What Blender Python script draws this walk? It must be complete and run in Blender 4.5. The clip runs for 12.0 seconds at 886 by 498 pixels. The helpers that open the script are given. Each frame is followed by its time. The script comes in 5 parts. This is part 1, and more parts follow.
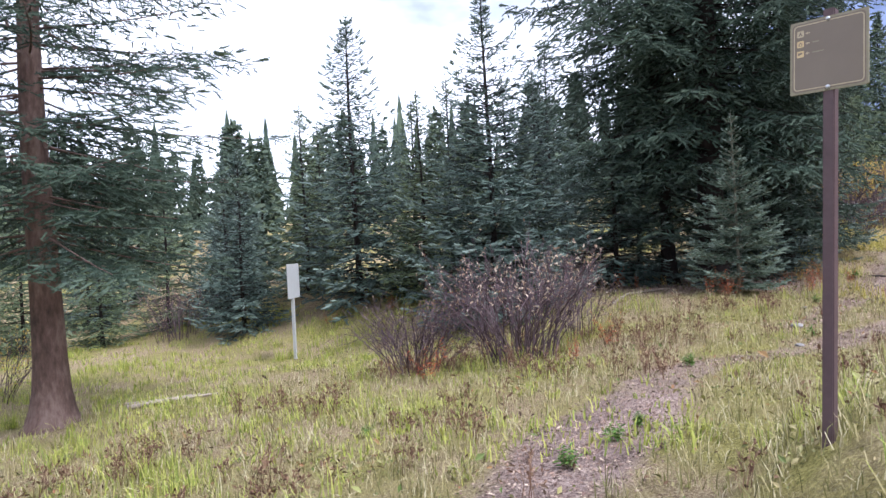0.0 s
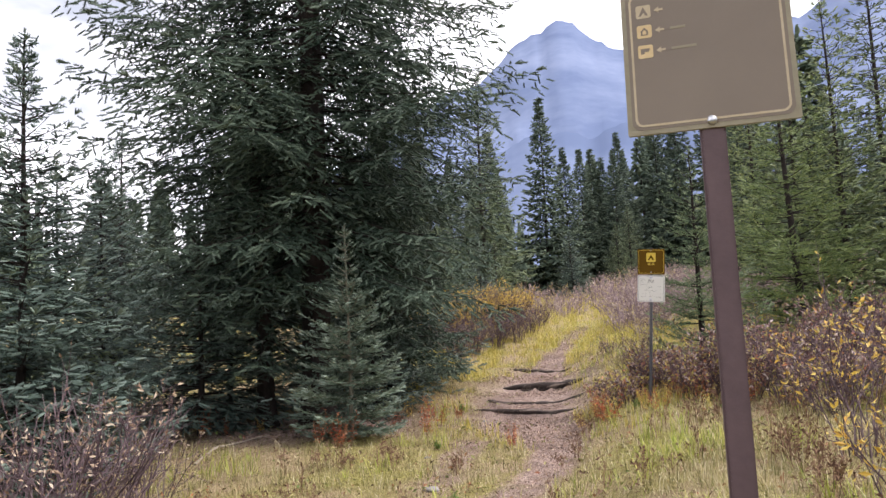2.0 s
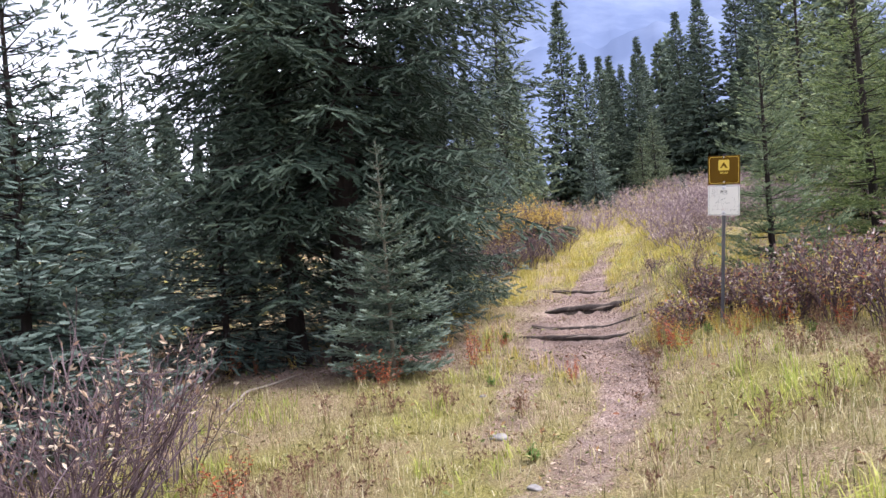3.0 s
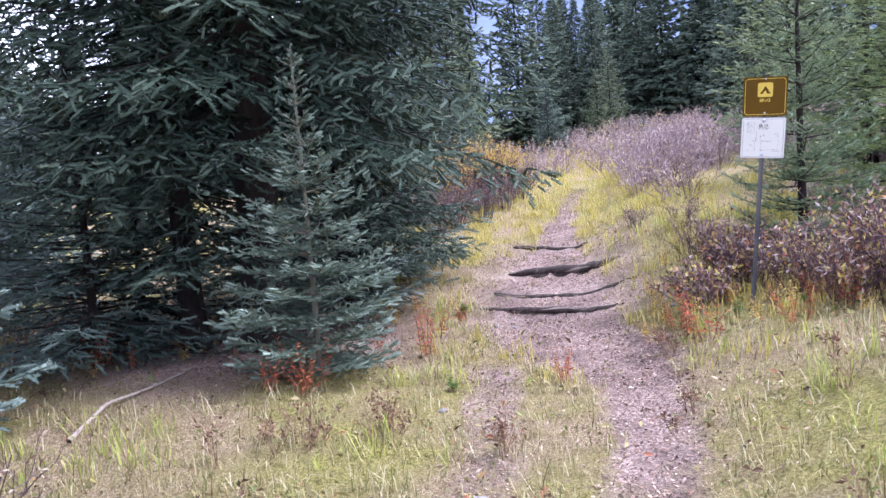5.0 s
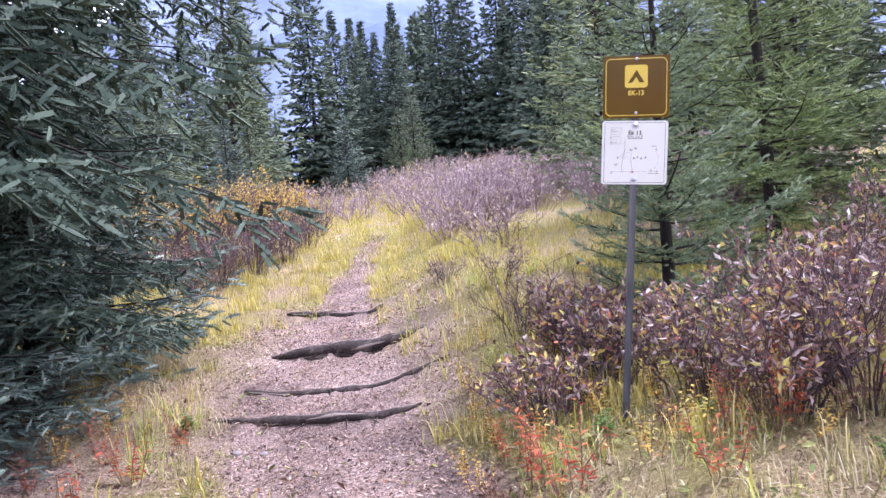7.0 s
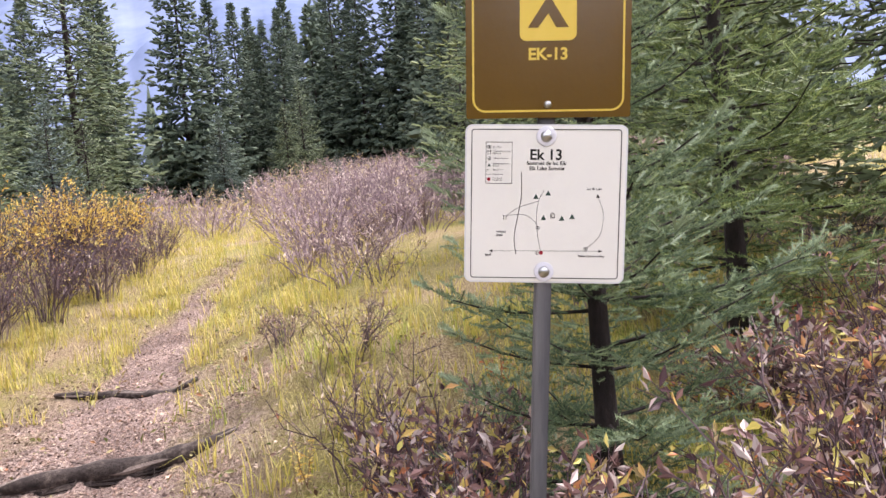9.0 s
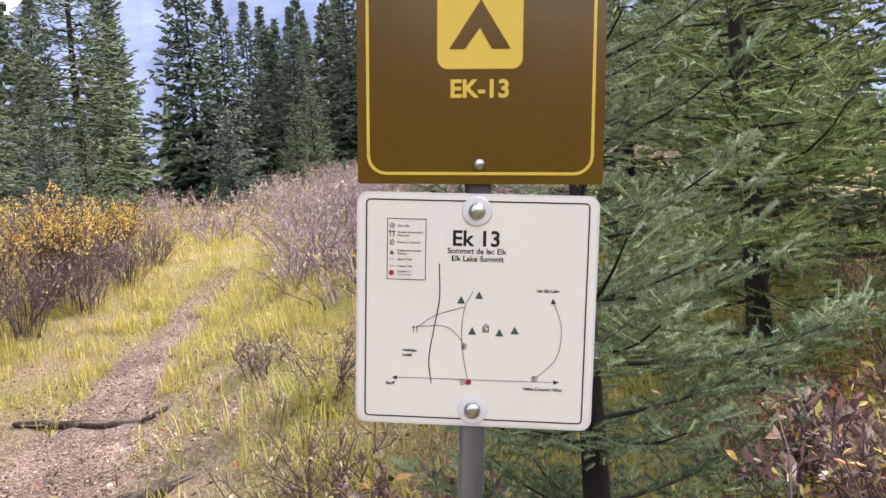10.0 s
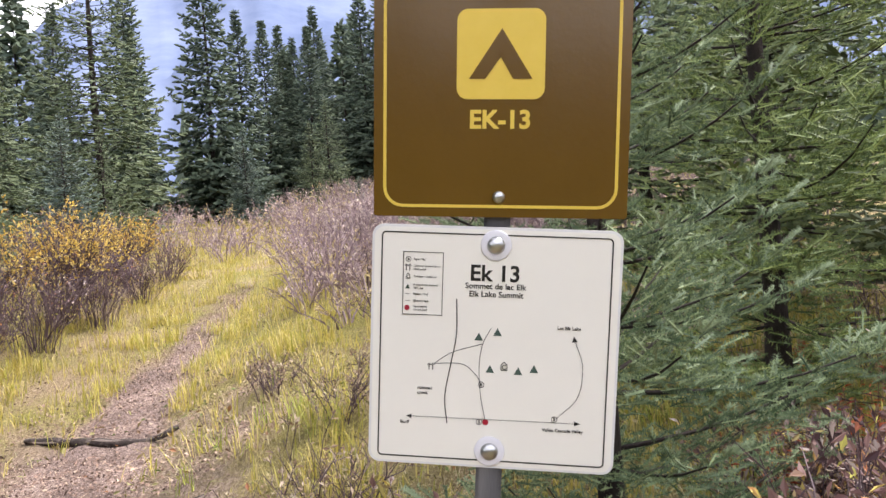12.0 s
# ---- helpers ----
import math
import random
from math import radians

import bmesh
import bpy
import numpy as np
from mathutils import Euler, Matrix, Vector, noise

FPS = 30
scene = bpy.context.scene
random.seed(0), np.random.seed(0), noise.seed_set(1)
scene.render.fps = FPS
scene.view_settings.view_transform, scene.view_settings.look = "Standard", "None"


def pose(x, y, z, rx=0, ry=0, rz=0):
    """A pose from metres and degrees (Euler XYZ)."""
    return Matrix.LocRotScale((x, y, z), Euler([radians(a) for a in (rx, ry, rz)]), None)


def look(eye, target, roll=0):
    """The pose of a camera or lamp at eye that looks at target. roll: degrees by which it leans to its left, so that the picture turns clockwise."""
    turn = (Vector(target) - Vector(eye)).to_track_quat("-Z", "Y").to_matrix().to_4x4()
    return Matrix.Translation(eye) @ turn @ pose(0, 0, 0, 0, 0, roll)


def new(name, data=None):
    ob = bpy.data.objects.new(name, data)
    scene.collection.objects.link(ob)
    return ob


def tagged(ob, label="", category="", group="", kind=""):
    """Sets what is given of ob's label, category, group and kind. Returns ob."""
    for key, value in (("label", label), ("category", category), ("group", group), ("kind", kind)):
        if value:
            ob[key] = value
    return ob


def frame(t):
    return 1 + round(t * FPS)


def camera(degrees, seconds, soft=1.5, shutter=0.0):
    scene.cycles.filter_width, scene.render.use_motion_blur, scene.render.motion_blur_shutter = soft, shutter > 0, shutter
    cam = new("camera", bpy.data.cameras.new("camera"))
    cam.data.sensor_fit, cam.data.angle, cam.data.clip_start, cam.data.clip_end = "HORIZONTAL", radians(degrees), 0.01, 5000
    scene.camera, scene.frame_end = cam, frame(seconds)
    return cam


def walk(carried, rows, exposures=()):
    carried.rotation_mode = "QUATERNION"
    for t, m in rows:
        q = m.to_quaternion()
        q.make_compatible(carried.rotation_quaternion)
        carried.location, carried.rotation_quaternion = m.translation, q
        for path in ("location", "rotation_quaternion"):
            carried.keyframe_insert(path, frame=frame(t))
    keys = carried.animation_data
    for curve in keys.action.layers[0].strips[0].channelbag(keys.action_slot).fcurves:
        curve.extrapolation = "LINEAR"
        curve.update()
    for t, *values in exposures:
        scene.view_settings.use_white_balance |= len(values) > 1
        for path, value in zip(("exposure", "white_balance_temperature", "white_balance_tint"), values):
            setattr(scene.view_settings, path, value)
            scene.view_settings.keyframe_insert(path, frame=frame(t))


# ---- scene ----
cam = camera(61.1, 12.0)
METRES, EYE, TILT, LEAN, TURN = 10.67, 1.55, 7.7, -4.0, 0.0
ROWS = [
    (0.0, 0.0, 0.0, 0.0, -0.97, -8.1, 6.83),
    (0.5, 0.0047, 0.0576, -0.0045, -14.79, -5.67, 2.92),
    (1.0, 0.022, 0.111, -0.005, -24.49, -0.87, 1.53),
    (1.5, 0.0317, 0.1568, -0.0059, -30.33, 0.8, 1.27),
    (2.0, 0.0429, 0.2005, -0.0137, -31.62, -1.55, 2.21),
    (2.5, 0.0506, 0.247, -0.0166, -30.48, -5.21, 3.35),
    (3.0, 0.0566, 0.2916, -0.017, -31.16, -7.71, 4.18),
    (3.5, 0.077, 0.3329, -0.0206, -33.6, -9.05, 4.35),
    (5.5, 0.1873, 0.4955, -0.0411, -37.25, -12.87, 2.88),
    (6.0, 0.2312, 0.5313, -0.0481, -41.11, -10.72, 2.92),
    (6.5, 0.2787, 0.5702, -0.0603, -45.96, -9.61, 1.93),
    (7.0, 0.3312, 0.6077, -0.0698, -49.98, -9.5, 1.76),
    (7.5, 0.3826, 0.6426, -0.0765, -53.87, -9.59, 1.86),
    (9.5, 0.5497, 0.7068, -0.0652, -56.69, -9.83, 1.15),
    (10.0, 0.5664, 0.711, -0.0627, -55.22, -9.8, 0.47),
    (10.5, 0.5709, 0.7132, -0.0626, -54.27, -9.45, 0.04),
    (11.0, 0.5721, 0.7132, -0.0622, -53.83, -9.01, -0.11),
    (11.5, 0.5711, 0.7134, -0.0616, -53.92, -8.66, -0.03),
    (12.0, 0.5686, 0.7131, -0.0613, -54.11, -8.42, 0.07),
]
walk(cam, [(t, pose(0, 0, EYE, TILT, LEAN, TURN) @ pose(METRES * x, METRES * y, METRES * z, 90 + pitch, roll, yaw)) for t, x, y, z, yaw, pitch, roll in ROWS], exposures=[(0.0, 0.68, 5600, 15), (1.5, 0.62, 6100, 15), (2.2, 0.78, 6500, 15), (3.0, 1.02, 6000, 18), (6.0, 1.36, 5300, 27), (8.0, 1.45, 5950, 30), (9.5, 1.2, 6450, 17), (12.0, 1.15, 6450, 15)])

# world, sun
SUN_AZ, SUN_EL = radians(-125), radians(58)      # azimuth counted from +y towards -x
sun_way = Vector((-math.sin(SUN_AZ) * math.cos(SUN_EL), math.cos(SUN_AZ) * math.cos(SUN_EL), math.sin(SUN_EL)))
world = bpy.data.worlds.new("world")
scene.world = world
world.use_nodes = True
wt = world.node_tree
wt.nodes.clear()


def node(tree, kind, **inputs):
    n = tree.nodes.new(kind)
    for key, value in inputs.items():
        n.inputs[key.replace("_", " ")].default_value = value
    return n


sky = wt.nodes.new("ShaderNodeTexSky")
sky.sky_type, sky.sun_disc = "NISHITA", False
sky.sun_elevation, sky.sun_rotation = SUN_EL, -SUN_AZ
sky.air_density, sky.dust_density, sky.altitude = 1.0, 2.0, 1800
wcoord = wt.nodes.new("ShaderNodeTexCoord")
wmap = wt.nodes.new("ShaderNodeMapping")
wmap.inputs["Scale"].default_value = (1.0, 1.0, 2.2)
wmap.inputs["Location"].default_value = (1.3, 0.6, 0.2)
cloud = node(wt, "ShaderNodeTexNoise", Scale=1.9, Detail=6.0, Roughness=0.55)
cloud_ramp = wt.nodes.new("ShaderNodeValToRGB")
cloud_ramp.color_ramp.elements[0].position, cloud_ramp.color_ramp.elements[0].color = 0.34, (5.0, 5.3, 6.0, 1)
cloud_ramp.color_ramp.elements[1].position, cloud_ramp.color_ramp.elements[1].color = 0.52, (15.0, 15.0, 15.4, 1)
wmix = wt.nodes.new("ShaderNodeMix")
wmix.data_type = "RGBA"
wmix.inputs["Factor"].default_value = 0.88
wback = wt.nodes.new("ShaderNodeBackground")
wback.inputs["Strength"].default_value = 0.1
wout = wt.nodes.new("ShaderNodeOutputWorld")
wt.links.new(wcoord.outputs["Generated"], wmap.inputs["Vector"])
wt.links.new(wmap.outputs["Vector"], cloud.inputs["Vector"])
wt.links.new(cloud.outputs["Fac"], cloud_ramp.inputs["Fac"])
wt.links.new(sky.outputs["Color"], wmix.inputs["A"])
wt.links.new(cloud_ramp.outputs["Color"], wmix.inputs["B"])
wt.links.new(wmix.outputs["Result"], wback.inputs["Color"])
wt.links.new(wback.outputs["Background"], wout.inputs["Surface"])

sun = new("sun", bpy.data.lights.new("sun", "SUN"))
sun.data.energy, sun.data.angle, sun.data.color = 3.2, radians(10), (1.0, 0.95, 0.86)
sun.matrix_world = look(sun_way * 50, (0, 0, 0))


# ---- materials ----
def material(name, colours, rough=0.8, metal=0.0, scale=20.0, coarse=2.5, bump=0.0, bump_scale=60.0, island=0.0, attribute="", tip=None, coords="Object", detail=5.0, translucent=0.0, spec=0.3, stretch=(1, 1, 1), clear=0.0):
    """Noise at two scales between the colours; island: per-piece value spread; attribute: a 0..1 layer that mixes towards the colour tip."""
    m = bpy.data.materials.new(name)
    m.use_nodes = True
    t = m.node_tree
    t.nodes.clear()
    out, bsdf = t.nodes.new("ShaderNodeOutputMaterial"), t.nodes.new("ShaderNodeBsdfPrincipled")
    bsdf.inputs["Roughness"].default_value, bsdf.inputs["Metallic"].default_value = rough, metal
    bsdf.inputs["Specular IOR Level"].default_value = spec
    bsdf.inputs["Coat Weight"].default_value = clear
    bsdf.inputs["Coat Roughness"].default_value = 0.12
    tc, mp = t.nodes.new("ShaderNodeTexCoord"), t.nodes.new("ShaderNodeMapping")
    mp.inputs["Scale"].default_value = stretch
    t.links.new(tc.outputs[coords], mp.inputs["Vector"])
    fine = node(t, "ShaderNodeTexNoise", Scale=scale, Detail=detail, Roughness=0.6)
    wide = node(t, "ShaderNodeTexNoise", Scale=coarse, Detail=3.0)
    for n in (fine, wide):
        t.links.new(mp.outputs["Vector"], n.inputs["Vector"])
    add = t.nodes.new("ShaderNodeMath")
    add.operation = "ADD"
    t.links.new(fine.outputs["Fac"], add.inputs[0])
    t.links.new(wide.outputs["Fac"], add.inputs[1])
    half = t.nodes.new("ShaderNodeMath")
    half.operation = "MULTIPLY"
    half.inputs[1].default_value = 0.5
    t.links.new(add.outputs[0], half.inputs[0])
    value = half.outputs[0]
    if island:
        geo = t.nodes.new("ShaderNodeNewGeometry")
        mixv = t.nodes.new("ShaderNodeMix")
        mixv.inputs["Factor"].default_value = island
        t.links.new(value, mixv.inputs["A"])
        t.links.new(geo.outputs["Random Per Island"], mixv.inputs["B"])
        value = mixv.outputs["Result"]
    ramp = t.nodes.new("ShaderNodeValToRGB")
    lo, hi = (0.30, 0.70) if not island else (0.30 - 0.28 * island, 0.70 + 0.28 * island)
    while len(ramp.color_ramp.elements) < len(colours):
        ramp.color_ramp.elements.new(0.5)
    for k, c in enumerate(colours):
        e = ramp.color_ramp.elements[k]
        e.position = lo + (hi - lo) * k / max(1, len(colours) - 1)
        e.color = (*c, 1)
    t.links.new(value, ramp.inputs["Fac"])
    colour = ramp.outputs["Color"]
    if attribute:
        at = t.nodes.new("ShaderNodeAttribute")
        at.attribute_name = attribute
        mx = t.nodes.new("ShaderNodeMix")
        mx.data_type = "RGBA"
        t.links.new(at.outputs["Fac"], mx.inputs["Factor"])
        t.links.new(colour, mx.inputs["A"])
        mx.inputs["B"].default_value = (*tip, 1)
        colour = mx.outputs["Result"]
    t.links.new(colour, bsdf.inputs["Base Color"])
    if bump:
        bn = node(t, "ShaderNodeTexNoise", Scale=bump_scale, Detail=6.0, Roughness=0.65)
        bp = t.nodes.new("ShaderNodeBump")
        bp.inputs["Strength"].default_value, bp.inputs["Distance"].default_value = 1.0, bump
        t.links.new(mp.outputs["Vector"], bn.inputs["Vector"])
        t.links.new(bn.outputs["Fac"], bp.inputs["Height"])
        t.links.new(bp.outputs["Normal"], bsdf.inputs["Normal"])
    if translucent:
        tr, ms = t.nodes.new("ShaderNodeBsdfTranslucent"), t.nodes.new("ShaderNodeMixShader")
        t.links.new(colour, tr.inputs["Color"])
        ms.inputs["Fac"].default_value = translucent
        t.links.new(bsdf.outputs["BSDF"], ms.inputs[1])
        t.links.new(tr.outputs["BSDF"], ms.inputs[2])
        t.links.new(ms.outputs["Shader"], out.inputs["Surface"])
    else:
        t.links.new(bsdf.outputs["BSDF"], out.inputs["Surface"])
    return m


MAT = {
    "needle": material("spruce_needles", [(0.0115, 0.0228, 0.0166), (0.0358, 0.06, 0.0433), (0.0921, 0.125, 0.0869)], rough=0.55, scale=3.0, coarse=0.8, island=0.45, attribute="tip", tip=(0.135, 0.175, 0.125), translucent=0.1, spec=0.15),
    "needle_blue": material("blue_spruce_needles", [(0.0149, 0.0299, 0.0253), (0.0437, 0.0736, 0.0609), (0.115, 0.161, 0.132)], rough=0.5, scale=3.0, coarse=0.8, island=0.45, attribute="tip", tip=(0.26, 0.33, 0.285), translucent=0.08),
    "needle_green": material("green_spruce_needles", [(0.0216, 0.0432, 0.0144), (0.12, 0.18, 0.054), (0.384, 0.444, 0.132)], rough=0.55, scale=3.0, coarse=0.9, island=0.5, attribute="tip", tip=(0.36, 0.44, 0.22), translucent=0.22),
    "needle_fresh": material("fresh_spruce_needles", [(0.018, 0.038, 0.021), (0.10, 0.155, 0.082), (0.36, 0.43, 0.21)], rough=0.5, scale=3.0, coarse=0.9, island=0.5, attribute="tip", tip=(0.38, 0.465, 0.31), translucent=0.22, spec=0.2),
    "leaf_lilac": material("lilac_grey_leaves", [(0.169, 0.111, 0.124), (0.429, 0.325, 0.325), (0.754, 0.65, 0.559)], rough=0.7, scale=8, island=0.75, translucent=0.2),
    "twig_lilac": material("lilac_grey_stems", [(0.115, 0.081, 0.0918), (0.257, 0.189, 0.205), (0.446, 0.358, 0.378)], rough=0.8, scale=12, coarse=2, island=0.5),
    "needle_olive": material("olive_spruce_needles", [(0.0341, 0.0565, 0.0215), (0.117, 0.161, 0.0585), (0.292, 0.332, 0.117)], rough=0.55, scale=3.0, coarse=0.8, island=0.45, attribute="tip", tip=(0.34, 0.40, 0.20), translucent=0.12),
    "needle_pale": material("pale_blue_spruce_needles", [(0.0375, 0.0638, 0.0435), (0.101, 0.143, 0.0975), (0.195, 0.247, 0.176)], rough=0.5, scale=3.0, coarse=0.8, island=0.45, attribute="tip", tip=(0.34, 0.42, 0.36), translucent=0.1),
    "needle_mid": material("mid_green_spruce_needles", [(0.0252, 0.0436, 0.0207), (0.0746, 0.105, 0.0482), (0.173, 0.207, 0.0978)], rough=0.55, scale=3.0, coarse=0.8, island=0.45, attribute="tip", tip=(0.22, 0.27, 0.16), translucent=0.1),
    "needle_far": material("far_spruce_needles", [(0.0184, 0.0331, 0.0258), (0.0515, 0.0791, 0.057), (0.147, 0.19, 0.123)], rough=0.7, scale=1.2, coarse=0.3, island=0.4, attribute="tip", tip=(0.13, 0.165, 0.11), translucent=0.12),
    "bark": material("spruce_bark", [(0.0103, 0.00788, 0.00788), (0.0248, 0.0186, 0.0173), (0.0475, 0.0363, 0.033)], rough=0.95, scale=28, coarse=6, bump=0.012, bump_scale=34, stretch=(1, 1, 0.45)),
    "bark_light": material("smooth_young_bark", [(0.14, 0.13, 0.10), (0.24, 0.22, 0.17)], rough=0.85, scale=30, coarse=6, bump=0.002, bump_scale=60),
    "bark_red": material("reddish_bark", [(0.05, 0.034, 0.03), (0.15, 0.095, 0.08), (0.27, 0.195, 0.17)], rough=0.95, scale=24, coarse=3, bump=0.015, bump_scale=30, stretch=(1, 1, 0.4)),
    "twig_purple": material("bare_shrub_stems", [(0.042, 0.027, 0.033), (0.10, 0.066, 0.076), (0.21, 0.16, 0.172)], rough=0.8, scale=12, coarse=2, island=0.5),
    "leaf_dry": material("dry_willow_leaves", [(0.20, 0.12, 0.09), (0.40, 0.29, 0.20), (0.62, 0.53, 0.42)], rough=0.7, scale=8, island=0.75, translucent=0.25),
    "leaf_purple": material("purple_brown_leaves", [(0.055, 0.028, 0.032), (0.16, 0.085, 0.08), (0.48, 0.41, 0.28)], rough=0.65, scale=8, island=0.75, translucent=0.2),
    "leaf_yellow": material("yellow_willow_leaves", [(0.48, 0.27, 0.05), (0.66, 0.47, 0.09), (0.72, 0.60, 0.22)], rough=0.6, scale=8, island=0.75, translucent=0.3),
    "leaf_straw": material("straw_shrub_leaves", [(0.36, 0.25, 0.12), (0.52, 0.42, 0.20), (0.66, 0.57, 0.33)], rough=0.7, scale=8, island=0.75, translucent=0.25),
    "leaf_green": material("green_herb_leaves", [(0.06, 0.14, 0.03), (0.13, 0.24, 0.05), (0.24, 0.33, 0.09)], rough=0.6, scale=8, island=0.6, translucent=0.25),
    "leaf_red": material("red_fireweed_leaves", [(0.255, 0.0382, 0.0298), (0.476, 0.111, 0.051), (0.527, 0.238, 0.085)], rough=0.65, scale=8, island=0.75, translucent=0.3),
    "leaf_bank": material("bank_shrub_leaves", [(0.0585, 0.0312, 0.0377), (0.143, 0.078, 0.0832), (0.286, 0.169, 0.156), (0.195, 0.111, 0.104), (0.546, 0.468, 0.442), (0.208, 0.117, 0.104), (0.598, 0.559, 0.143), (0.52, 0.182, 0.104)], rough=0.5, scale=8, island=0.92, translucent=0.22),
    "stalk_brown": material("dead_brown_stalks", [(0.085, 0.045, 0.032), (0.17, 0.095, 0.062), (0.32, 0.21, 0.13)], rough=0.85, scale=8, island=0.7),
    "grass": material("autumn_grass", [(0.08, 0.065, 0.028), (0.20, 0.20, 0.07), (0.36, 0.31, 0.14), (0.50, 0.43, 0.24), (0.66, 0.59, 0.42)], rough=0.7, scale=3.0, coarse=0.7, island=0.8, translucent=0.3),
    "forb": material("low_forb_leaves", [(0.06, 0.035, 0.022), (0.17, 0.10, 0.06), (0.11, 0.16, 0.04), (0.42, 0.34, 0.18), (0.25, 0.28, 0.08), (0.30, 0.12, 0.07)], rough=0.7, scale=6, island=0.9, translucent=0.2),
    "grass_yellow": material("yellow_grass", [(0.276, 0.304, 0.0552), (0.552, 0.46, 0.11), (0.644, 0.534, 0.258)], rough=0.7, scale=2.0, coarse=0.6, island=0.65, translucent=0.35),
    "grass_green": material("green_grass", [(0.15, 0.21, 0.04), (0.38, 0.42, 0.085), (0.58, 0.54, 0.17)], rough=0.7, scale=2.0, coarse=0.6, island=0.6, translucent=0.3),
    "litter": material("trail_litter", [(0.0324, 0.0194, 0.0173), (0.141, 0.0864, 0.0702), (0.324, 0.216, 0.167), (0.173, 0.108, 0.0864), (0.594, 0.465, 0.357)], rough=0.9, scale=10, island=0.9),
    "stone": material("grey_stone", [(0.16, 0.15, 0.15), (0.30, 0.28, 0.27)], rough=0.85, scale=30, coarse=8, bump=0.003, bump_scale=60),
    "root": material("weathered_root", [(0.012, 0.009, 0.009), (0.045, 0.034, 0.031), (0.15, 0.12, 0.105)], rough=0.9, scale=45, coarse=9, bump=0.010, bump_scale=50, attribute="tip", tip=(0.33, 0.27, 0.24), stretch=(1, 1, 1)),
    "post_brown": material("brown_painted_post", [(0.085, 0.055, 0.06), (0.12, 0.078, 0.082)], rough=0.55, scale=40, coarse=6, bump=0.0006, bump_scale=80),
    "post_grey": material("weathered_grey_post", [(0.03, 0.03, 0.035), (0.075, 0.075, 0.085), (0.16, 0.155, 0.16)], rough=0.7, scale=30, coarse=8, bump=0.002, bump_scale=50, stretch=(1, 1, 0.12)),
    "plate_faded": material("faded_brown_plate", [(0.18, 0.145, 0.115), (0.21, 0.172, 0.135)], rough=0.5, scale=8, coarse=3, bump=0.0003, bump_scale=40),
    "cream": material("faded_cream_paint", [(0.42, 0.34, 0.22), (0.52, 0.44, 0.31)], rough=0.6, scale=60, coarse=14),
    "cream_edge": material("faded_olive_edge", [(0.21, 0.19, 0.13), (0.32, 0.285, 0.2)], rough=0.6, scale=50, coarse=10),
    "icon_tan": material("faded_tan_icon", [(0.55, 0.40, 0.20), (0.66, 0.52, 0.30)], rough=0.6, scale=50, coarse=12),
    "plate_brown": material("glossy_brown_plate", [(0.098, 0.052, 0.006), (0.118, 0.063, 0.008)], rough=0.2, scale=6, coarse=3, bump=0.0004, bump_scale=70, clear=0.3, spec=0.3),
    "sign_yellow": material("yellow_sign_film", [(0.62, 0.45, 0.065), (0.68, 0.50, 0.09)], rough=0.3, scale=40, coarse=8),
    "plate_white": material("white_sign_plate", [(0.70, 0.69, 0.65), (0.75, 0.735, 0.69)], rough=0.35, scale=9, coarse=3),
    "plate_rim": material("bare_plate_rim", [(0.58, 0.58, 0.60), (0.67, 0.67, 0.68)], rough=0.45, scale=40),
    "ink": material("black_ink", [(0.012, 0.012, 0.012), (0.02, 0.02, 0.02)], rough=0.4),
    "ink_grey": material("grey_ink", [(0.12, 0.12, 0.12), (0.15, 0.15, 0.15)], rough=0.4),
    "ink_green": material("grey_green_ink", [(0.055, 0.085, 0.075), (0.06, 0.10, 0.085)], rough=0.4),
    "ink_red": material("dark_red_ink", [(0.28, 0.012, 0.03), (0.32, 0.015, 0.035)], rough=0.4),
    "washer": material("white_nylon_washer", [(0.60, 0.60, 0.66), (0.68, 0.68, 0.74)], rough=0.35, scale=30),
    "steel": material("galvanised_steel", [(0.42, 0.43, 0.44), (0.58, 0.58, 0.6)], rough=0.3, metal=1.0, scale=40, coarse=10),
    "metal_white": material("white_metal_plate", [(0.42, 0.427, 0.434), (0.476, 0.483, 0.49)], rough=0.5, scale=12),
    "log": material("bleached_dead_wood", [(0.22, 0.18, 0.15), (0.45, 0.38, 0.32)], rough=0.9, scale=20, bump=0.004, bump_scale=30),
}


